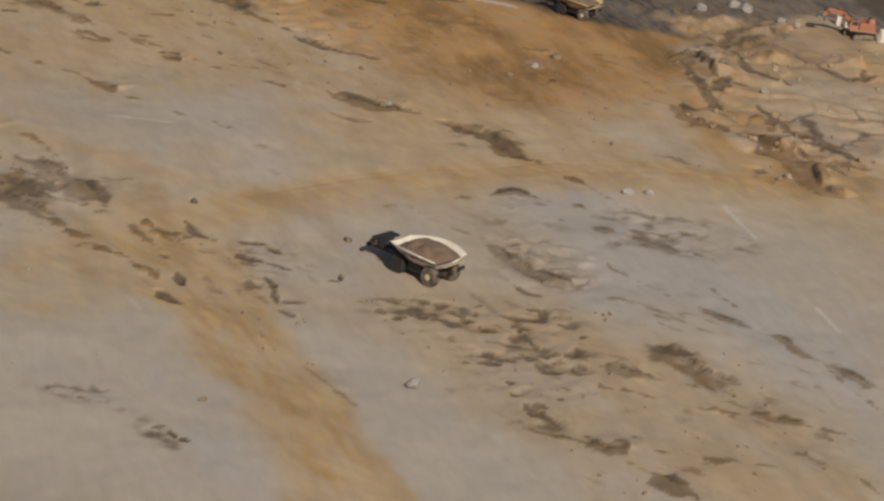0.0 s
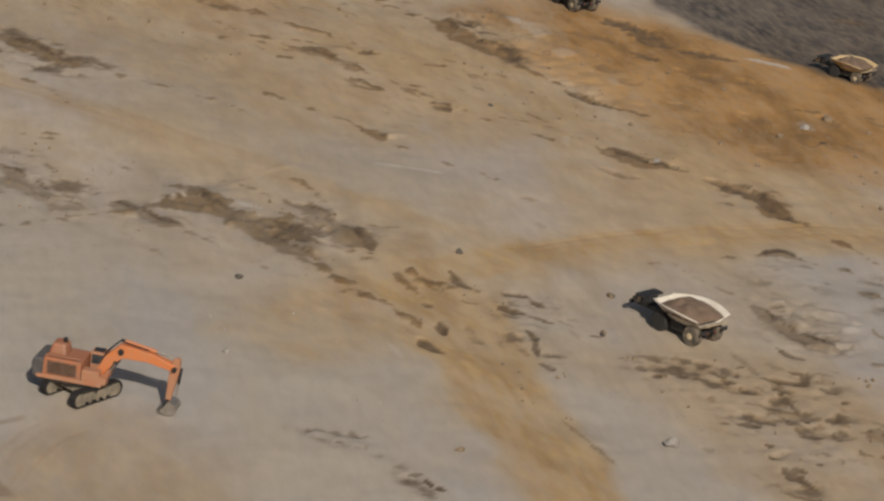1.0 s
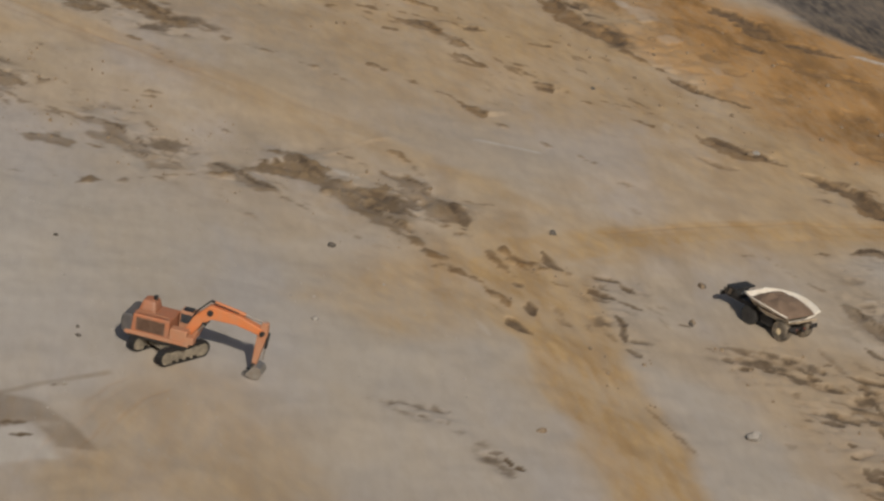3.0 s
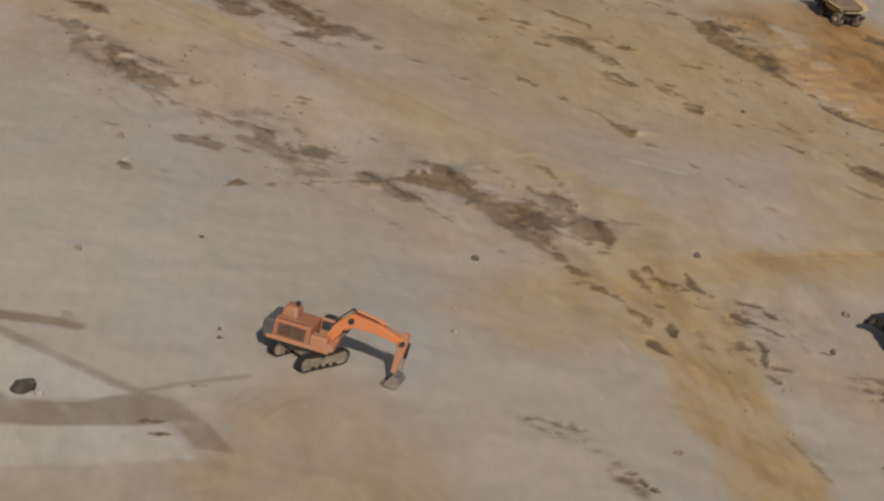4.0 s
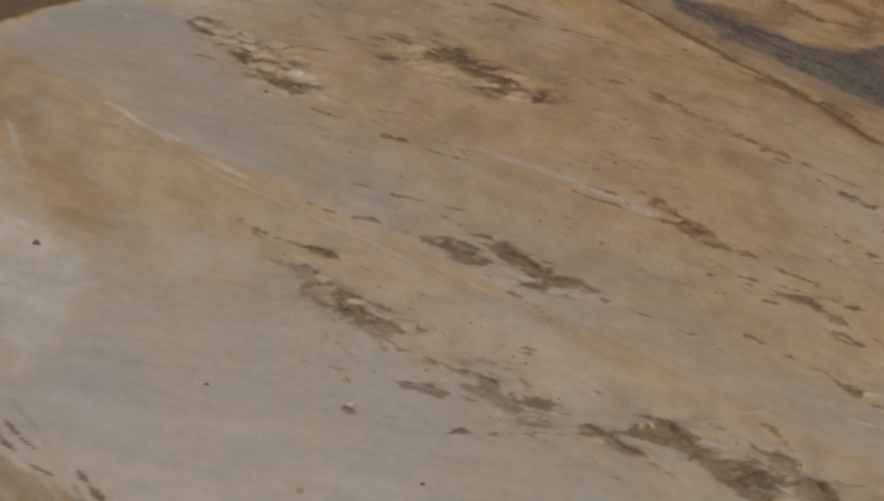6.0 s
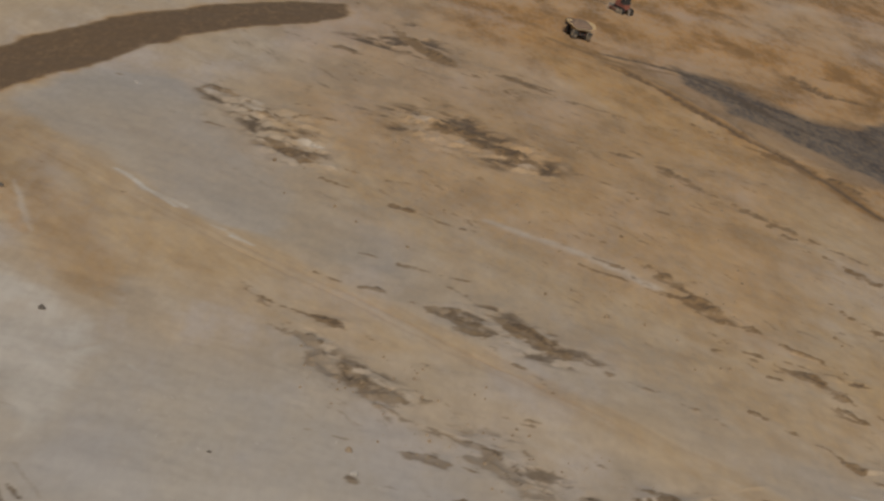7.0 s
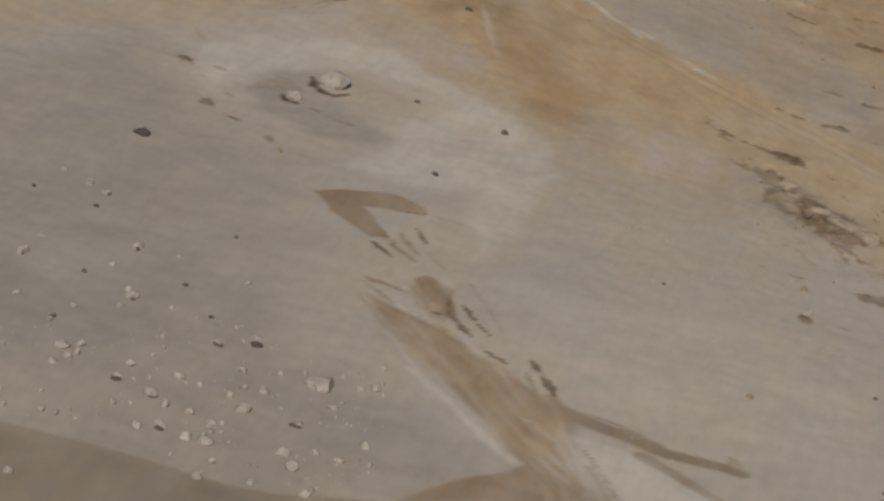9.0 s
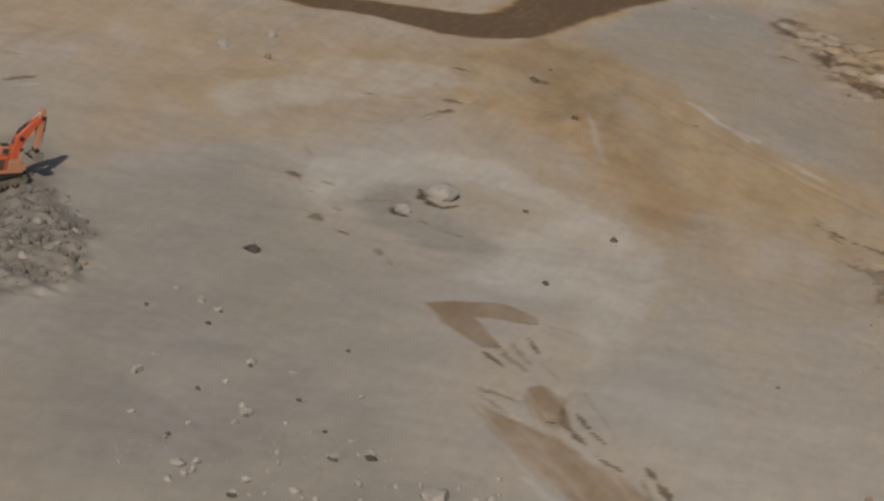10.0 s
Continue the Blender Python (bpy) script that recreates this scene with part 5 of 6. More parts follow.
def ground_z(x, y):
    i, j = np.clip(np.searchsorted(GX, x), 1, nx - 1), np.clip(np.searchsorted(GY, y), 1, ny - 1)
    u, v = (x - GX[i - 1]) / (GX[i] - GX[i - 1]), (y - GY[j - 1]) / (GY[j] - GY[j - 1])
    return float((ZZ[j - 1, i - 1] * (1 - u) + ZZ[j - 1, i] * u) * (1 - v) + (ZZ[j, i - 1] * (1 - u) + ZZ[j, i] * u) * v)


# ---- mesh helpers ----
def part(name, bm, mat, parent=None, label="", smooth_faces=False):
    me = bpy.data.meshes.new(name)
    bm.to_mesh(me)
    bm.free()
    me.materials.append(mat)
    if smooth_faces:
        for p in me.polygons:
            p.use_smooth = True
    ob = new(name, me)
    ob.parent = parent
    return tagged(ob, label)


def base(name, m, label, category, group=""):
    """An Empty at a thing's base."""
    ob = new(name)
    ob.matrix_world = m
    ob.empty_display_size = 0.5
    return tagged(ob, label, category, group)


def rounded(bm, edges, width, segments=2):
    bmesh.ops.bevel(bm, geom=list(edges), offset=width, segments=segments, affect="EDGES", profile=0.6)


def block(size, at, turn=(0, 0, 0), soft=0.06, taper=(1, 1), bm=None):
    """A bevelled block whose top is narrowed by taper."""
    own = bmesh.new()
    bmesh.ops.create_cube(own, size=1)
    for v in own.verts:
        k = taper if v.co.z > 0 else (1, 1)
        v.co = Vector((v.co.x * size[0] * k[0], v.co.y * size[1] * k[1], v.co.z * size[2]))
    if soft:
        rounded(own, own.edges[:], soft)
    bmesh.ops.transform(own, matrix=pose(*at, *turn), verts=own.verts)
    return joined(bm, own)


def joined(bm, own):
    if bm is None:
        return own
    me = bpy.data.meshes.new("joint")
    own.to_mesh(me)
    own.free()
    bm.from_mesh(me)
    bpy.data.meshes.remove(me)
    return bm


def plate(outline, thick, at=(0, 0, 0), soft=0.04, bm=None):
    """A profile in x and z, given thickness along y and eased edges."""
    own = bmesh.new()
    low = [own.verts.new((x, -thick / 2, z)) for x, z in outline]
    face = own.faces.new(low)
    out = bmesh.ops.extrude_face_region(own, geom=[face])
    bmesh.ops.translate(own, vec=(0, thick, 0), verts=[v for v in out["geom"] if isinstance(v, bmesh.types.BMVert)])
    bmesh.ops.recalc_face_normals(own, faces=own.faces)
    if soft:
        rounded(own, own.edges[:], soft, 1)
    bmesh.ops.translate(own, vec=at, verts=own.verts)
    return joined(bm, own)


def rod(a, b, r, sides=12, bm=None, r2=None):
    a, b = Vector(a), Vector(b)
    own = bmesh.new()
    bmesh.ops.create_cone(own, cap_ends=True, segments=sides, radius1=r, radius2=r if r2 is None else r2, depth=(b - a).length)
    bmesh.ops.transform(own, matrix=Matrix.Translation((a + b) / 2) @ (b - a).to_track_quat("Z", "Y").to_matrix().to_4x4(), verts=own.verts)
    return joined(bm, own)


def turned(profile, at, sides=28):
    """A body of revolution about the y axis; profile: rows of y and radius."""
    bm = bmesh.new()
    rings = [[bm.verts.new((at[0] + r * math.cos(2 * math.pi * k / sides), at[1] + y, at[2] + r * math.sin(2 * math.pi * k / sides))) for k in range(sides)] for y, r in profile]
    for a, b in zip(rings, rings[1:]):
        for k in range(sides):
            bm.faces.new((a[k], a[(k + 1) % sides], b[(k + 1) % sides], b[k]))
    bm.faces.new(rings[0])
    bm.faces.new(rings[-1])
    bmesh.ops.recalc_face_normals(bm, faces=bm.faces)
    return bm


def wheel(x, y, r, w, parent, rim_mat, tyre_mat):
    tyre = part("wheel", turned([(-w / 2, 0.55 * r), (-w / 2, 0.86 * r), (-0.42 * w, 0.96 * r), (-0.3 * w, r), (-0.16 * w, r), (-0.13 * w, 0.95 * r), (0.13 * w, 0.95 * r), (0.16 * w, r), (0.3 * w, r), (0.42 * w, 0.96 * r), (w / 2, 0.86 * r), (w / 2, 0.55 * r)], (x, y, r)), tyre_mat, parent, "dusty black tyre")
    part("rim", turned([(-w * 0.52, 0.2 * r), (-w * 0.47, 0.52 * r), (-w * 0.40, 0.56 * r), (w * 0.40, 0.56 * r), (w * 0.47, 0.52 * r), (w * 0.52, 0.2 * r)], (x, y, r)), rim_mat, tyre, "dusty wheel rim")


# ---- machines ----
def haul_truck(m, label, body_mat=BED, load=True, cab_mat=BLACK, rim_mat=RIM, group="haul trucks"):
    """A rigid dump truck that faces along x: a cab with a wide canopy ahead of the front axle, and a flared tub over the rear axle."""
    t = base("haul_truck", m, label, "truck", group)
    bm = block((5.6, 0.3, 0.45), (-0.9, 0.55, 1.15))
    block((5.6, 0.3, 0.45), (-0.9, -0.55, 1.15), bm=bm)
    for x in (-3.2, -0.8, 1.6):
        block((0.35, 1.0, 0.35), (x, 0, 1.15), bm=bm)
    part("rear_frame", bm, BLACK, t)
    part("front_frame", block((3.6, 1.1, 0.5), (3.6, 0, 1.3), soft=0.1), BLACK, t)
    part("axle", rod((-2.75, -1.3, 0.95), (-2.75, 1.3, 0.95), 0.27), BLACK, t)
    part("axle", rod((1.3, -1.3, 0.95), (1.3, 1.3, 0.95), 0.27), BLACK, t)
    for y in (-1.45, 1.45):
        wheel(-2.75, y, 0.95, 0.85, t, rim_mat, DUSTY_RUBBER)
        # front wheels darker than the rear: shade under the tub put into their colour
        wheel(1.3, y, 0.95, 0.75, t, BLACK, SHADED_RUBBER)
    for s in (-1, 1):
        # black boxes added to imitate the shade along the flank below the tub
        part("side_shade_box", block((1.7, 0.7, 0.95), (-0.7, s * 1.1, 1.15), soft=0.14), BLACK, t)
        part("mud_flap", block((0.06, 0.85, 0.4), (-4.0, s * 1.45, 1.6), (0, 8, 0), 0.02), BLACK, t)
    # the tub: a rounded outline, narrow at the front, widest over the rear wheels, its tail turned up
    count = 9
    rows_low, rows_high = [], []
    for k in range(count):
        u = k / (count - 1)
        bulge = math.sin(math.pi * min(1.0, 0.22 + 0.74 * u)) ** 0.6
        rows_low.append((-3.2 + 5.3 * u, 0.62 + 0.72 * bulge, 1.75 - 0.28 * math.sin(math.pi * u) + 0.2 * u))
        rows_high.append((-3.75 + 6.4 * u, 0.75 + 1.95 * bulge, 2.5 + 0.55 * math.sin(math.pi * min(1.0, 0.15 + 0.75 * u))))
    bm = bmesh.new()
    ring = lambda rows, k, dz: [[bm.verts.new((x * (0.97 if k < 1 else 1), s * w * k, z + dz)) for x, w, z in rows] for s in (-1, 1)]
    A, B, C, D = ring(rows_low, 1.0, 0), ring(rows_high, 1.0, 0), ring(rows_high, 0.94, 0), ring(rows_low, 0.92, 0.15)
    for s in (0, 1):
        for k in range(count - 1):
            for a, b in ((A, B), (B, C), (C, D)):
                bm.faces.new((a[s][k], a[s][k + 1], b[s][k + 1], b[s][k]))
    for k in range(count - 1):
        for a in (A, D):
            bm.faces.new((a[0][k], a[0][k + 1], a[1][k + 1], a[1][k]))
    for a, b in ((A, B), (B, C), (C, D)):
        bm.faces.new((a[0][-1], a[1][-1], b[1][-1], b[0][-1]))
    bm.faces.new((A[0][0], A[1][0], D[1][0], D[0][0]))
    for s in (0, 1):
        bm.faces.new((A[s][0], B[s][0], C[s][0], D[s][0]))
    bmesh.ops.recalc_face_normals(bm, faces=bm.faces)
    tub = part("dump_body", bm, body_mat, t, "dusty pale steel dump body")
    part("tail_lip", block((1.1, 2.9, 0.16), (-3.75, 0, 2.1), (0, 26, 0), 0.05), TAN, tub, "dust-caked tail lip")
    for s in (-1, 1):
        for k in range(count - 1):
            (x0, w0, z0), (x1, w1, z1) = rows_high[k], rows_high[k + 1]
            part("rim_rail", rod((x0, s * w0, z0), (x1, s * w1, z1), 0.075, 8), body_mat, tub)
        for k in (2, 4, 6):
            (x0, w0, z0), (x1, w1, z1) = rows_low[k], rows_high[k]
            part("rib", rod((x0, s * (w0 + 0.02), z0), (x1, s * w1, z1 - 0.05), 0.08, 6), body_mat, tub)
    if load:
        bm = bmesh.new()
        bmesh.ops.create_grid(bm, x_segments=30, y_segments=22, size=0.5)
        for p in bm.verts:
            u = p.co.x + 0.5
            x = -3.55 + 5.5 * u
            half = 0.5 + 1.95 * math.sin(math.pi * min(1.0, 0.24 + 0.72 * u)) ** 0.6
            y = p.co.y * 2 * half
            e = max(0.0, 1 - (abs(p.co.x) * 2) ** 3) * max(0.0, 1 - (abs(p.co.y) * 2) ** 3)
            p.co = Vector((x, y, 2.42 + 0.95 * e + 0.35 * noise.noise(Vector((x, y, 3.1))) * e))
        part("load", bm, SOIL, t, "heaped brown soil", True)
    # the tractor
    part("engine_cover", block((1.3, 1.3, 0.6), (5.1, 0, 1.6), (0, 6, 0), 0.14, (0.9, 0.85)), cab_mat, t)
    cab = part("cab", block((1.2, 1.4, 0.95), (4.3, 0, 1.8), soft=0.12, taper=(0.82, 0.88)), BLACK, t, "black cab")
    part("roof", block((1.2, 2.7, 0.2), (4.4, 0, 2.35), soft=0.08), BLACK, cab, "black steel canopy")
    for x, y, sx, sy in ((4.3, 0.68, 0.8, 0.04), (4.3, -0.68, 0.8, 0.04), (4.84, 0, 0.04, 1.0), (3.76, 0, 0.04, 1.0)):
        part("window", block((sx, sy, 0.4), (x, y, 1.98), soft=0), GLASS, cab)
    part("bumper", block((0.25, 2.0, 0.4), (5.8, 0, 1.25)), BLACK, t)
    for s in (-1, 1):
        part("mudguard", block((1.9, 0.72, 0.08), (1.4, s * 1.45, 2.0), soft=0.03), BLACK, t)
        part("mirror", block((0.08, 0.3, 0.45), (4.9, s * 1.2, 1.95), soft=0.02), BLACK, t)
        part("headlight", rod((5.7, s * 0.5, 1.6), (5.85, s * 0.5, 1.6), 0.12, 12), GLASS, t)
        part("hoist_cylinder", rod((1.3, s * 0.8, 1.1), (0.1, s * 0.9, 1.7), 0.1), STEEL, t)
        part("tail_light", block((0.08, 0.25, 0.15), (-3.72, s * 0.55, 1.3), soft=0.02), RED, t)
    part("exhaust", rod((3.55, -0.8, 1.5), (3.55, -0.8, 2.25), 0.09, 10), BLACK, t)
    return t


def track(y, parent, length=5.4, r=0.62, width=0.72):
    """One crawler: a belt of shoes round a frame with rollers."""
    half = length / 2 - r
    pts, n = [], 46
    total = 4 * half + 2 * math.pi * r
    for k in range(n):
        s = total * k / n
        if s < 2 * half:
            pts.append((-half + s, 2 * r, 0))
        elif s < 2 * half + math.pi * r:
            a = (s - 2 * half) / r
            pts.append((half + r * math.sin(a), r + r * math.cos(a), math.degrees(a)))
        elif s < 4 * half + math.pi * r:
            pts.append((half - (s - 2 * half - math.pi * r), 0, 180))
        else:
            a = math.pi + (s - 4 * half - math.pi * r) / r
            pts.append((-half + r * math.sin(a), r + r * math.cos(a), math.degrees(a)))
    belt = bmesh.new()
    for x, z, a in pts:
        block((total / n * 1.02, width, 0.1), (x, y, z + 0.06), (0, a, 0), 0, bm=belt)
        block((0.05, width, 0.1), (x + 0.07 * math.sin(radians(a)), y, z + 0.06 + 0.07 * math.cos(radians(a))), (0, a, 0), 0, bm=belt)
    t = part("crawler_track", belt, BLACK, parent, "dark steel crawler track")
    part("track_frame", block((length - 1.5, width * 0.75, 0.75), (0, y, r + 0.03), soft=0.12), TRACK, t, "dust-caked track frame")
    for s in (-1, 1):
        part("sprocket", turned([(-width * 0.45, r * 0.5), (-width * 0.42, r * 0.9), (width * 0.42, r * 0.9), (width * 0.45, r * 0.5)], (s * half, y, r), 20), TRACK, t)
    for k in range(5):
        part("roller", turned([(-width * 0.42, 0.17), (width * 0.42, 0.17)], (-half + 0.5 + k * (2 * half - 1) / 4, y, 0.24), 12), TRACK, t)
    return t


def excavator(m, track_turn, label, knee=(3.4, 4.7), tip=(7.9, 3.9), foot_end=(7.5, 0.95), curl=0, paint=ORANGE):
    """A crawler excavator whose boom reaches along x; knee, tip, foot_end: the boom's bend, the stick's top and its end."""
    e = base("excavator", m, label, "excavator", "excavators")
    under = base("undercarriage", pose(0, 0, 0, 0, 0, track_turn), "", "")
    under.parent = e
    for s in (-1, 1):
        track(s * 1.7, under)
    part("carbody", block((2.4, 2.8, 0.7), (0, 0, 0.95), soft=0.15, taper=(0.75, 0.8)), TRACK, under)
    part("slew_ring", rod((0, 0, 1.2), (0, 0, 1.55), 0.95, 24), BLACK, e)
    part("platform", block((5.6, 3.2, 0.35), (-0.7, 0, 1.72)), PALE_ORANGE, e)
    # black block added to imitate the dark gap below the platform
    part("platform_gap_shade", block((5.2, 2.9, 0.3), (-0.7, 0, 1.42), soft=0.05), BLACK, e)
    part("step", block((0.5, 0.5, 0.08), (1.7, -1.5, 1.35), soft=0.02), BLACK, e)
    house = part("engine_house", block((3.3, 3.1, 1.5), (-1.35, 0, 2.62), soft=0.12, taper=(0.97, 0.94)), HOUSE_ORANGE if paint is ORANGE else paint, e, "dusty orange engine house")
    part("louvre", block((2.5, 0.06, 1.1), (-1.35, -1.54, 2.58), soft=0.02), GRILLE, house, "dark louvred side panel")
    for k in range(7):
        part("slat", block((2.2, 0.07, 0.05), (-1.35, -1.59, 2.13 + 0.15 * k), (20, 0, 0), 0), GRILLE, house)
    part("hood", block((1.6, 1.9, 1.0), (-2.1, 0.45, 3.75), soft=0.28, taper=(0.72, 0.72)), HOUSE_ORANGE if paint is ORANGE else paint, house)
    part("exhaust", rod((-1.75, 0.45, 4.1), (-1.75, 0.45, 4.55), 0.2, 12), BLACK, house)
    part("handrail", rod((-2.8, -1.3, 3.6), (0.1, -1.3, 3.6), 0.035, 6, rod((-2.8, -1.3, 3.2), (-2.8, -1.3, 3.6), 0.035, 6, rod((0.1, -1.3, 3.1), (0.1, -1.3, 3.6), 0.035, 6))), PALE_ORANGE, e)
    part("counterweight", plate([(-3.9, 1.7), (-3.95, 2.9), (-3.7, 3.25), (-2.95, 3.25), (-2.95, 1.55), (-3.6, 1.5)], 3.15, soft=0.14), DARK, e, "dark grey counterweight")
    part("tank", block((1.5, 0.95, 1.0), (1.1, -1.1, 2.35), soft=0.1), PALE_ORANGE, e)
    part("toolbox", block((0.8, 0.9, 0.6), (2.05, -1.12, 2.1), soft=0.06), PALE_ORANGE, e)
    cab = part("cab", plate([(0.45, 1.85), (2.2, 1.85), (2.35, 2.6), (2.0, 3.75), (0.45, 3.8)], 1.25, (0, 1.0, 0), 0.08), PALE_ORANGE, e, "dusty orange operator cab")
    part("windscreen", block((0.05, 1.05, 1.1), (2.25, 1.0, 3.1), (0, -17, 0), 0.01), GLASS, cab)
    for y in (0.36, 1.64):
        part("window", block((1.2, 0.04, 0.8), (1.2, y, 3.2), soft=0), GLASS, cab)
    part("roof_hatch", block((0.9, 0.8, 0.08), (1.1, 1.0, 3.83), soft=0.02), BLACK, cab)
    # boom: a bent box girder, deepest at the knee
    def girder(points, widths, thick, mat, name, lab=""):
        up, low = [], []
        for k, (x, z) in enumerate(points):
            x0, z0 = points[max(0, k - 1)]
            x1, z1 = points[min(len(points) - 1, k + 1)]
            s = math.hypot(x1 - x0, z1 - z0)
            nx, nz = -(z1 - z0) / s * widths[k] / 2, (x1 - x0) / s * widths[k] / 2
            up.append((x + nx, z + nz))
            low.append((x - nx, z - nz))
        return part(name, plate(up + low[::-1], thick, (0, -0.1, 0), 0.05), mat, e, lab)

    boom = girder([(1.5, 2.3), ((1.5 + knee[0]) * 0.5 - 0.15, (2.3 + knee[1]) * 0.5 + 0.15), (knee[0] - 0.1, knee[1] - 0.1), ((knee[0] + tip[0]) * 0.5, (knee[1] + tip[1]) * 0.5 + 0.18), tip], [0.7, 0.95, 1.2, 0.85, 0.55], 0.75, paint, "boom", "orange bent boom")
    sx, sz = tip[0] - foot_end[0], tip[1] - foot_end[1]
    L = math.hypot(sx, sz)
    ux, uz = sx / L, sz / L
    stick = girder([(tip[0] + ux * 0.9, tip[1] + uz * 0.9), tip, (tip[0] - 0.5 * sx, tip[1] - 0.5 * sz), foot_end], [0.5, 0.85, 0.65, 0.4], 0.55, PALE_ORANGE, "stick", "dusty stick")
    for s in (-1, 1):
        kx, kz = (1.5 + knee[0]) / 2 + 0.5, (2.3 + knee[1]) / 2
        c = part("boom_cylinder", rod((1.9, s * 0.62 - 0.1, 1.95), (1.9 + 0.6 * (kx - 1.9), s * 0.62 - 0.1, 1.95 + 0.6 * (kz - 1.95)), 0.16), PALE_ORANGE, e)
        part("piston_rod", rod((1.9 + 0.6 * (kx - 1.9), s * 0.62 - 0.1, 1.95 + 0.6 * (kz - 1.95)), (kx, s * 0.62 - 0.1, kz), 0.08), STEEL, c)
    a, b = Vector((knee[0] + 0.1, -0.1, knee[1] + 0.75)), Vector((tip[0] + ux * 0.85, -0.1, tip[1] + uz * 0.85))
    c = part("stick_cylinder", rod(a, a.lerp(b, 0.6), 0.17), paint, e)
    part("piston_rod", rod(a.lerp(b, 0.6), b, 0.085), STEEL, c)
    a, b = Vector((tip[0] + 0.5 * (sz / L), -0.1, tip[1] - 0.5 * (sx / L) + 0.1)), Vector((foot_end[0] + 0.65 * uz, -0.1, foot_end[1] + 0.5))
    c = part("bucket_cylinder", rod(a, a.lerp(b, 0.55), 0.13), BLACK, e)
    part("piston_rod", rod(a.lerp(b, 0.55), b, 0.07), STEEL, c)
    for x, z, r in ((1.55, 2.35, 0.24), (knee[0] - 0.1, knee[1] - 0.1, 0.26), (tip[0], tip[1], 0.22), (foot_end[0], foot_end[1], 0.2), ((1.5 + knee[0]) / 2 + 0.45, (2.3 + knee[1]) / 2, 0.2)):
        part("pin", rod((x, -0.62, z), (x, 0.42, z), r, 12), BLACK, e)
    bm = bmesh.new()
    for y in (-0.28, -0.1, 0.08):
        path = [(1.6, 2.75), ((1.5 + knee[0]) * 0.5 - 0.5, (2.3 + knee[1]) * 0.5 + 0.75), (knee[0] - 0.25, knee[1] + 0.82), ((knee[0] + tip[0]) * 0.5, (knee[1] + tip[1]) * 0.5 + 0.8)]
        for (x0, z0), (x1, z1) in zip(path, path[1:]):
            rod((x0, y, z0), (x1, y, z1), 0.05, 6, bm)
    part("hydraulic_hose", bm, BLACK, e)
    # bucket: a curved shell with cheeks and teeth
    bm, arc = bmesh.new(), [(0.15, 0.1), (0.75, -0.05), (0.95, -0.5), (0.7, -0.95), (0.1, -1.1), (-0.5, -0.85)]
    q = Matrix.Translation((foot_end[0], -0.1, foot_end[1])) @ pose(0, 0, 0, 0, curl, 0)
    rows = [[bm.verts.new(q @ Vector((x * k, y, z * k))) for x, z in arc] for y in (-0.75, 0.75) for k in (1.0, 0.92)]
    for k in range(len(arc) - 1):
        bm.faces.new((rows[0][k], rows[0][k + 1], rows[2][k + 1], rows[2][k]))
        bm.faces.new((rows[1][k], rows[1][k + 1], rows[3][k + 1], rows[3][k]))
    bm.faces.new(rows[0])
    bm.faces.new(rows[2][::-1])
    bmesh.ops.recalc_face_normals(bm, faces=bm.faces)
    bucket = part("bucket", bm, STEEL, e, "worn steel digging bucket")
    for k in range(5):
        p = q @ Vector((-0.5, -0.62 + 0.31 * k, -0.85))
        d = (q.to_3x3() @ Vector((-0.3, 0, 0.1)))
        part("tooth", rod(p - 0.2 * d, p + d, 0.09, 6, None, 0.03), BLACK, bucket)
    return e


def bulldozer(m, label):
    d = base("bulldozer", m, label, "bulldozer")
    for s in (-1, 1):
        track(s * 1.15, d, 4.2, 0.6, 0.62)
    part("body", block((3.4, 1.5, 1.1), (0.2, 0, 1.5), soft=0.12), RED, d)
    part("bonnet", block((1.7, 1.2, 0.7), (1.0, 0, 2.3), soft=0.12), RED, d)
    cab = part("cab", block((1.5, 1.6, 1.4), (-0.7, 0, 2.75), soft=0.1, taper=(0.9, 0.9)), BLACK, d)
    part("roof", block((1.7, 1.8, 0.12), (-0.7, 0, 3.5), soft=0.04), BED, cab, "pale cab roof")
    part("blade", plate([(2.6, 0.1), (2.45, 0.7), (2.6, 1.5), (2.75, 1.5), (2.65, 0.7), (2.8, 0.1)], 3.6, soft=0.03), STEEL, d)
    for s in (-1, 1):
        part("push_arm", block((2.6, 0.2, 0.3), (1.4, s * 1.58, 0.75)), RED, d)
    part("ripper", plate([(-2.0, 1.4), (-2.6, 1.3), (-2.7, 0.1), (-2.5, 0.1), (-2.4, 1.0), (-2.0, 1.0)], 0.3), STEEL, d)
    part("exhaust", rod((1.0, 0.35, 2.6), (1.0, 0.35, 3.4), 0.08, 8), BLACK, d)
    return d


def stand(x, y, heading, lift=0.0, scale=1.0):
    """On the ground, facing heading degrees from east."""
    return Matrix.Translation((x, y, ground_z(x, y) + lift)) @ pose(0, 0, 0, 0, 0, heading) @ Matrix.Scale(scale, 4)


haul_truck(stand(10.5, 248.6, 138), "loaded rigid haul truck with dusty pale dump body", BED, True, TAN)
excavator(stand(-39.2, 214.2, -6), 62, "orange crawler excavator with its bucket on grey ground")
haul_truck(stand(30.6, 348.9, 143, scale=0.82), "dust-caked haul truck at the edge of the charcoal floor", YELLOW, True, YELLOW)
haul_truck(stand(-5.5, 367.1, 128), "dust-caked haul truck with dark cab on ochre ground", YELLOW, True)
haul_truck(stand(-114.5, 528.4, 120), "haul truck with pale tan dump body on the far track", YELLOW, True)
bulldozer(stand(-116.4, 575.9, 140), "dark red bulldozer on the far ochre slope")
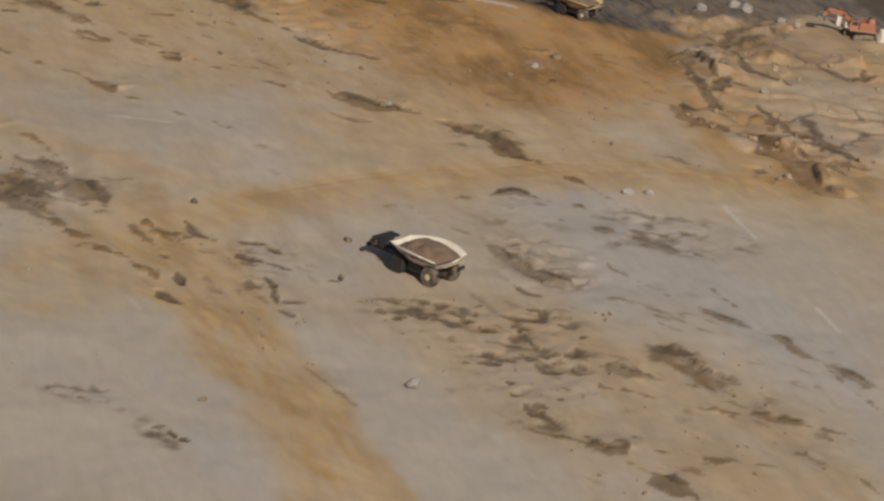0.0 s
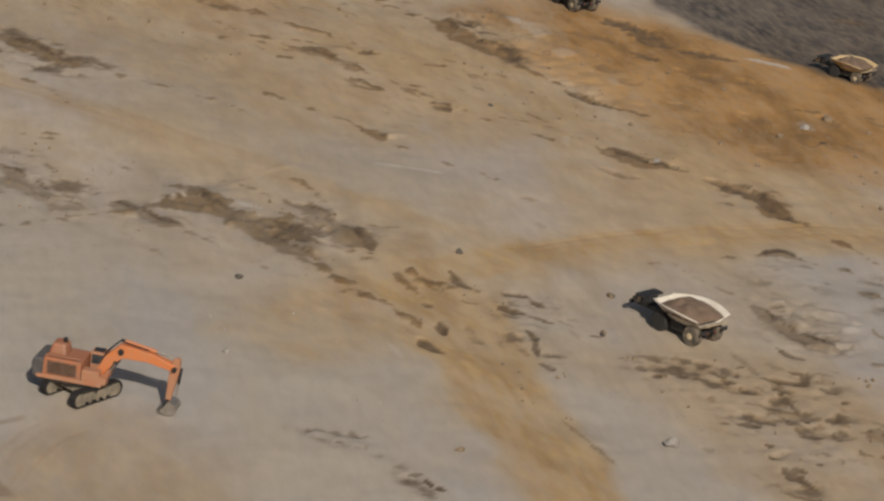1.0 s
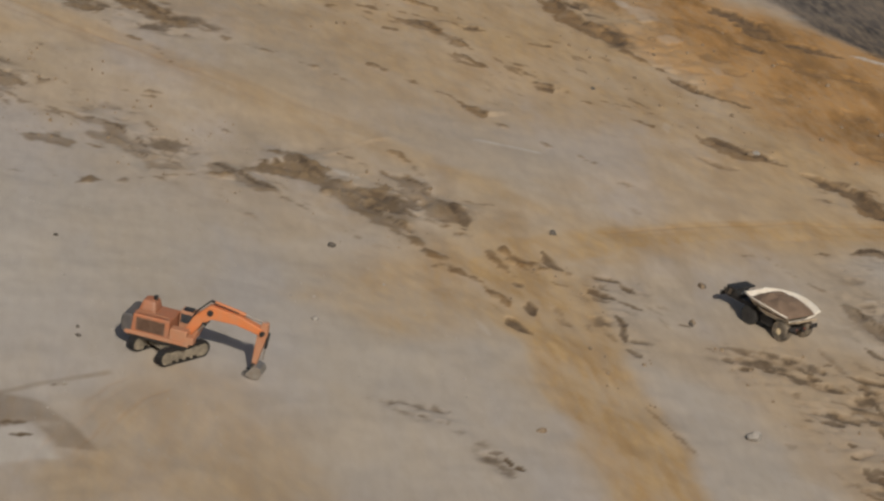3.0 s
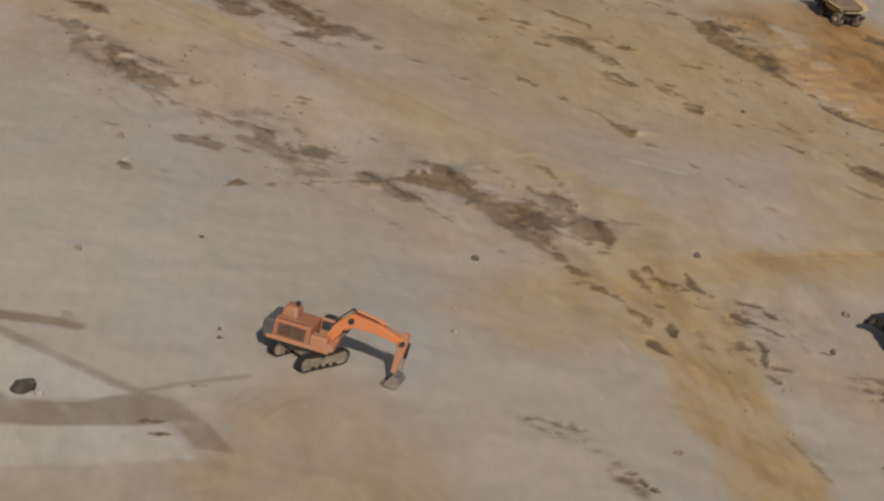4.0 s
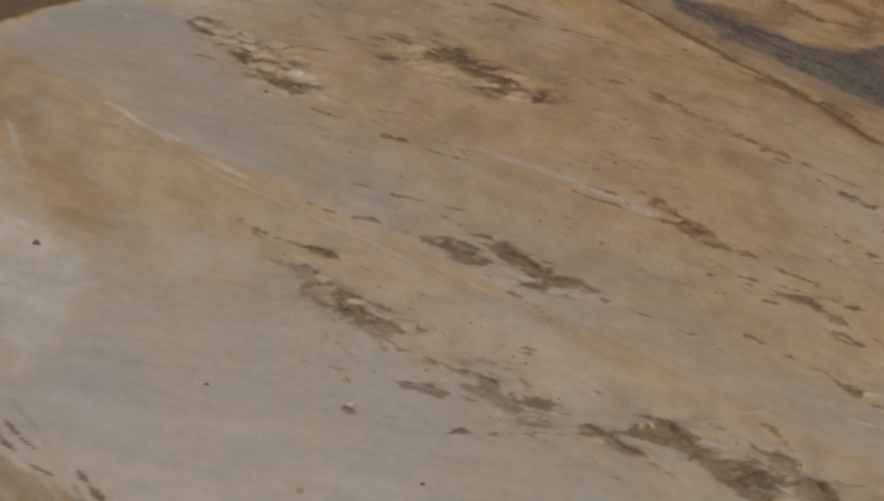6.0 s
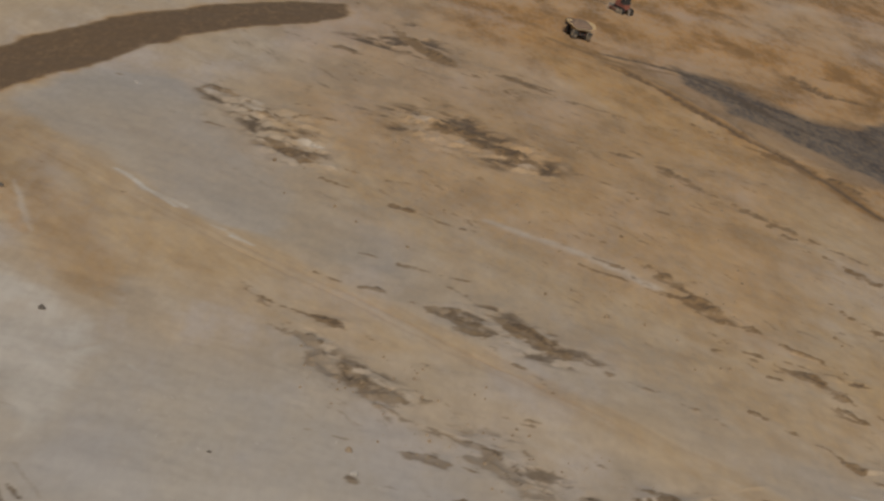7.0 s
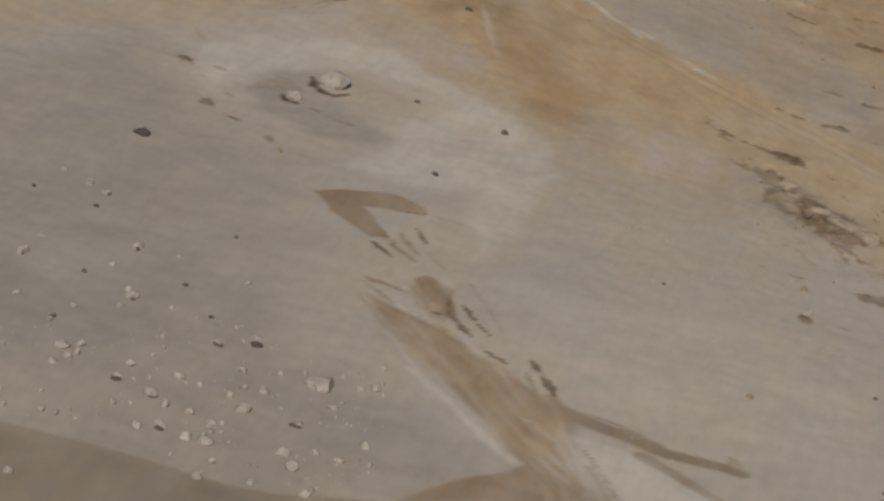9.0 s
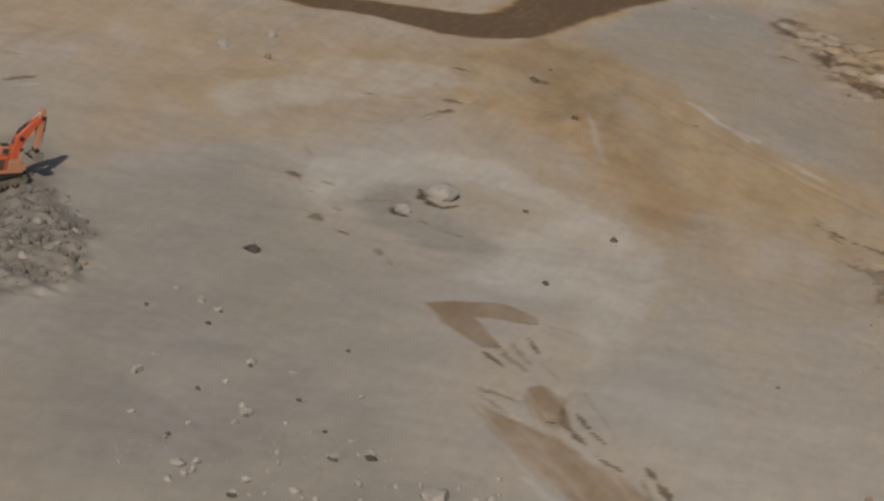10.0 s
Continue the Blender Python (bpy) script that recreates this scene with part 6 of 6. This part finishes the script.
excavator(stand(-162.7, 230.7, 65), 20, "dusty red-orange excavator with raised boom beside a stone heap", (2.3, 5.0), (4.5, 7.0), (4.2, 3.5), 20, RED_ORANGE)
excavator(stand(68.9, 357.2, 176, scale=0.66), 30, "faded orange excavator at the charcoal floor", (3.6, 4.3), (6.6, 4.6), (7.8, 3.6), 0, HOUSE_ORANGE)


# ---- pale blocks set along the crest of the far rock face ----
BLOCK_MESH = bpy.data.meshes.new("concrete_block")
shape = block((0.75, 0.75, 1.9), (0, 0, 0.85), soft=0.06, taper=(0.9, 0.9))
shape.to_mesh(BLOCK_MESH)
shape.free()
BLOCK_MESH.materials.append(BED)
for k in range(6):
    x, y = 67.0 + 0.95 * k, 362.6 - 1.25 * k
    ob = new("concrete_block", BLOCK_MESH)
    ob.matrix_world = stand(x, y, 8 * k, -0.1, 0.9 + 0.05 * (k % 3))
    tagged(ob, "pale concrete block standing on the rock crest", "block", "crest blocks")


# ---- boulders and stones ----
def boulder(seed, flat=0.7):
    bm = bmesh.new()
    bmesh.ops.create_icosphere(bm, subdivisions=3, radius=0.5)
    r = random.Random(seed)
    planes = [(Vector((r.uniform(-1, 1), r.uniform(-1, 1), r.uniform(-0.6, 1))).normalized(), r.uniform(0.27, 0.42)) for _ in range(9)]
    for v in bm.verts:
        for n, d in planes:
            over = v.co.dot(n) - d
            if over > 0:
                v.co -= n * over * 0.85
        v.co += v.co.normalized() * 0.06 * noise.noise(v.co * 4 + Vector((seed, 0, 0)))
        v.co.z *= flat
        v.co.z = max(v.co.z, -0.2)
    me = bpy.data.meshes.new("boulder")
    bm.to_mesh(me)
    bm.free()
    return me


SHAPES = {}
for kind, mat in (("pale", COOL_ROCK), ("dark", DARK_ROCK_AND_SHADE), ("brown", BROWN_ROCK)):
    SHAPES[kind] = [boulder(k, 0.6 + 0.08 * (k % 4)) for k in range(6)]
    for me in SHAPES[kind]:
        me.materials.append(mat)
WORDS = {"pale": "pale angular limestone boulder on the quarry floor", "dark": "small dark stone lying on grey ground, in places standing in for shade under pale boulders", "brown": "brown earthy boulder on ochre ground"}
turns = random.Random(11)


def stone(kind, x, y, size, lift=0.12, flat=1.0):
    ob = new("boulder", SHAPES[kind][turns.randrange(6)])
    s = size * turns.uniform(0.9, 1.1)
    ob.matrix_world = Matrix.Translation((x, y, ground_z(x, y) + lift * s)) @ pose(0, 0, 0, turns.uniform(-12, 12), turns.uniform(-12, 12), turns.uniform(0, 360)) @ Matrix.Diagonal((s, s * turns.uniform(0.7, 1.1), s * flat, 1))
    tagged(ob, WORDS[kind], "boulder", "boulders")


stone("dark", -110.4, 272.3, 0.9)
stone("dark", -109, 252.7, 0.9)
stone("dark", -123, 244.6, 0.5)
stone("dark", -127.1, 218.9, 0.5)
stone("pale", -130.4, 269.4, 4, 0.2, 0.8)
stone("pale", -130.9, 261.1, 1.9)
# this dark stone stands in for the shaded foot of the pale one behind
stone("dark", -134.4, 236.0, 2.0, 0.1, 0.8)
stone("pale", -135.0, 236.8, 1.3, 0.2, 0.8)
stone("pale", -91.6, 197.2, 2.8)
# flat dark stones added under pale ones to stand in for their shade
stone("dark", -101.8, 197.4, 1.3, 0.04, 0.4)
stone("dark", -96.5, 179.6, 1.3, 0.04, 0.4)
stone("dark", -89.1, 188.6, 1.3, 0.04, 0.4)
stone("dark", -100.1, 184.1, 1.3, 0.04, 0.4)
stone("dark", -99.6, 200.3, 1.3, 0.04, 0.4)
stone("dark", -103.9, 184.7, 1.3, 0.04, 0.4)
stone("pale", -102, 197.7, 1.4)
stone("pale", -100.1, 200.9, 1.4)
stone("pale", -100.7, 189.4, 1.4)
stone("pale", -110.3, 186.2, 1.4)
stone("pale", -100.3, 184.4, 1.4)
stone("pale", -93.8, 188, 1.4)
stone("pale", -96.7, 180, 1.4)
stone("pale", -87.3, 183.2, 1.4)
stone("pale", -85.4, 181.7, 1.4)
stone("pale", -117.9, 209.8, 1.4)
stone("pale", -124.2, 200.4, 1.4)
stone("pale", -112.2, 199.9, 1.4)
stone("pale", -92.6, 180.2, 1.4)
stone("pale", -103.9, 185, 1)
stone("pale", -98, 178.4, 1)
stone("pale", -101.7, 180.7, 1)
stone("pale", -94.2, 179.8, 1)
stone("pale", -94.2, 183.7, 1)
stone("pale", -89, 188.9, 1)
stone("pale", -88.7, 194, 1)
stone("pale", -88.8, 199.2, 1)
stone("pale", -83.2, 189.4, 1)
stone("pale", -83.4, 185.5, 1)
stone("pale", -89.9, 174.6, 1)
stone("pale", -100.3, 164.3, 1)
stone("pale", -94.3, 192.4, 1)
stone("pale", -85.5, 185.4, 1)
stone("pale", -109.1, 182.9, 1)
stone("pale", -129.9, 219.9, 1)
stone("pale", -133.5, 220.9, 0.75)
stone("pale", -125, 204.7, 0.75)
stone("pale", -114.3, 211.3, 0.75)
stone("pale", -107.1, 211.3, 0.75)
stone("pale", -117.2, 204.4, 0.75)
stone("pale", -114.5, 194.1, 0.75)
stone("pale", -108.6, 200.6, 0.75)
stone("pale", -119, 192.1, 0.75)
stone("dark", -126.2, 215.3, 0.6)
stone("dark", -132.8, 214.6, 0.6)
stone("dark", -117.6, 209.2, 0.6)
stone("dark", -124, 200.1, 0.6)
stone("dark", -111.8, 199.4, 0.6)
stone("dark", -110.5, 206, 0.6)
stone("dark", -118.1, 201.2, 0.6)
stone("dark", -113.5, 220, 0.6)
stone("dark", -114.2, 190.7, 0.6)
stone("dark", -105.3, 201.9, 0.6)
stone("pale", -130.3, 220.5, 0.8)
stone("pale", -127.8, 219.1, 0.8)
stone("pale", -113.3, 201, 0.8)
stone("pale", -111.8, 197.5, 0.8)
stone("dark", -11.5, 261.5, 0.9)
stone("dark", -31.2, 247.6, 0.9)
stone("dark", 3.8, 255.7, 0.7)
stone("dark", 3.3, 244.8, 0.7)
stone("dark", -12.3, 313.2, 0.7)
stone("brown", -7.4, 214.7, 1)
stone("pale", 10.1, 221.9, 1.3, 0.25, 1.3)
stone("pale", -29.2, 227.8, 0.9)
stone("dark", -145.6, 322, 1)
stone("dark", -146.5, 329, 0.7)
stone("dark", -134.1, 310.3, 0.7)
stone("dark", -109.1, 252.8, 0.8)
stone("dark", -121.5, 272.5, 0.8)
stone("pale", -145.1, 379.5, 0.8)
stone("pale", -66.8, 250.1, 1.2)
stone("brown", -69.3, 256.2, 0.9)
stone("brown", -31.1, 247.6, 0.9)
stone("brown", -63.3, 225.1, 0.9)
stone("dark", -79.7, 244.3, 0.5)
stone("dark", -54.7, 235.2, 0.5)
stone("dark", -46.9, 214.1, 0.5)
stone("dark", -47.4, 215.8, 0.5)
stone("dark", -57.9, 196.1, 1.9, 0.15, 1.1)
stone("pale", -56.6, 196.0, 1.0)
stone("pale", -178.2, 298.8, 2)
stone("pale", -177.3, 308.6, 2)
stone("brown", -172.2, 299.7, 1.2)
stone("pale", -152.2, 223.6, 1.2)
stone("pale", -147.5, 214.9, 1.2)
stone("pale", -155, 224, 1.2)
stone("pale", -148.9, 225.3, 1.2)
stone("pale", -150.5, 216.6, 0.9)
stone("pale", -147.5, 220.5, 0.9)
stone("pale", -127.4, 219.2, 0.9)
stone("brown", -123.1, 244.6, 0.8)
stone("brown", -142.9, 218.8, 0.8)
stone("dark", -145.1, 321.8, 0.9)
stone("dark", -133.8, 310.2, 0.9)
stone("pale", 48, 359.5, 2.2)
stone("pale", 54.5, 363.9, 2.2)
stone("pale", 53.2, 365.5, 2.2)
stone("pale", 34.8, 278.7, 1.4)
stone("pale", 32.6, 278.1, 1.4)
stone("pale", 51.9, 320.8, 1.4)
stone("pale", 24.3, 321.2, 1.4)
stone("pale", 59.1, 360.6, 1.4)
stone("pale", 60.4, 356.7, 1.4)
stone("pale", 7.3, 299.8, 1)
stone("brown", 47.6, 327.7, 1.5)
stone("brown", 27.3, 327.6, 1.5)
stone("brown", 3.7, 255.6, 0.9)
stone("brown", 3.4, 245.4, 0.9)
stone("brown", 53.5, 304.2, 0.9)
stone("brown", 49.6, 287.9, 0.9)


def rubble(name, label, outline, count, smallest, largest, mat, seed):
    """Loose stones strewn over a patch, too many to count: one mesh."""
    r = random.Random(seed)
    xs, ys = [p[0] for p in outline], [p[1] for p in outline]
    lumps = []
    for k in range(5):
        bm = bmesh.new()
        bmesh.ops.create_icosphere(bm, subdivisions=1, radius=0.5)
        lumps.append(([v.co * r.uniform(0.65, 1.1) for v in bm.verts], [[v.index for v in f.verts] for f in bm.faces]))
        bm.free()
    verts, faces = [], []
    while count > 0:
        x, y = r.uniform(min(xs), max(xs)), r.uniform(min(ys), max(ys))
        inside = False
        for (ax, ay), (bx, by) in zip(outline, outline[1:] + outline[:1]):
            if (ay > y) != (by > y) and x < (bx - ax) * (y - ay) / (by - ay) + ax:
                inside = not inside
        if not inside:
            continue
        count -= 1
        if noise.noise(Vector((x * 0.13, y * 0.13, seed))) < r.uniform(-0.35, 0.3):
            continue
        s = smallest * (largest / smallest) ** (r.random() ** 2.6)
        m = Matrix.Translation((x, y, ground_z(x, y) + 0.15 * s)) @ pose(0, 0, 0, r.uniform(0, 360), r.uniform(0, 360), r.uniform(0, 360)) @ Matrix.Diagonal((s, s * r.uniform(0.6, 1), s * r.uniform(0.5, 0.9), 1))
        shape, tris = lumps[r.randrange(5)]
        n = len(verts)
        verts += [m @ p for p in shape]
        faces += [[n + i for i in f] for f in tris]
    me = bpy.data.meshes.new(name)
    me.from_pydata(verts, [], faces)
    me.materials.append(mat)
    tagged(new(name, me), label, "stones", kind="stuff")


rubble("rubble", "pale broken stones strewn over grey ground", [(-117.1, 187), (-104.5, 202.9), (-90.2, 205.8), (-80.3, 191.2), (-81.1, 177.7), (-85.9, 176.3), (-97, 173.6), (-105.8, 170.9)], 520, 0.18, 1.2, COOL_ROCK, 1)
rubble("rubble", "grey stones heaped below the excavator", [(-164.5, 228.1), (-157, 235.5), (-147, 226.4), (-140.5, 214.5), (-145.6, 203.5)], 520, 0.3, 1.6, GREY_ROCK, 2)
rubble("rubble", "broken rock along the far quarry edge", [(41.5, 336.9), (51.5, 350.5), (71.5, 351.8), (61.4, 289.8), (47, 287.1), (40, 304.5)], 330, 0.2, 1.2, OCHRE_ROCK, 3)
rubble("rubble", "dark clods over churned ground", [(5.3, 240.9), (21.6, 245.4), (37, 239.8), (45.6, 226.5), (44.4, 207.2), (26.6, 203.2), (18.1, 217.4), (7.5, 229.4)], 220, 0.15, 0.7, BROWN_ROCK, 4)
rubble("rubble", "small stones along the broken scarps", [(-86.5, 290.2), (-69.6, 291.2), (-44, 275.7), (-21.7, 268.8), (-16.8, 255.2), (-28.9, 245.7), (-45.1, 255.2), (-63.6, 258.7), (-82.5, 269.5)], 380, 0.15, 0.7, BROWN_ROCK, 5)
rubble("rubble", "stones scattered over the upper slope", [(-123.4, 364), (-88.2, 420.4), (-34.5, 400.1), (-24.1, 324.1), (-47.4, 313.9), (-78.4, 324.5), (-105.4, 337.6)], 350, 0.2, 0.9, BROWN_ROCK, 6)
rubble("rubble", "stones on the far ochre slope", [(-22.4, 358.7), (1.5, 355.1), (33.8, 321.4), (31.9, 288.9), (3.3, 295.8), (-18.1, 326.2)], 350, 0.2, 1, BROWN_ROCK, 7)
rubble("rubble", "clods along the ochre track", [(-15.8, 252), (-8.4, 255), (0.1, 237.6), (1.8, 222.6), (-4.3, 227.9), (-11.8, 233.1)], 110, 0.12, 0.6, BROWN_ROCK, 8)
rubble("rubble", "scattered pebbles on the grey floor", [(-93.9, 258.9), (-69.8, 259.4), (-44.3, 252.2), (-15.9, 249.3), (-10.6, 213.2), (-39, 193.8), (-74, 210.6)], 900, 0.08, 0.35, COOL_ROCK, 9)
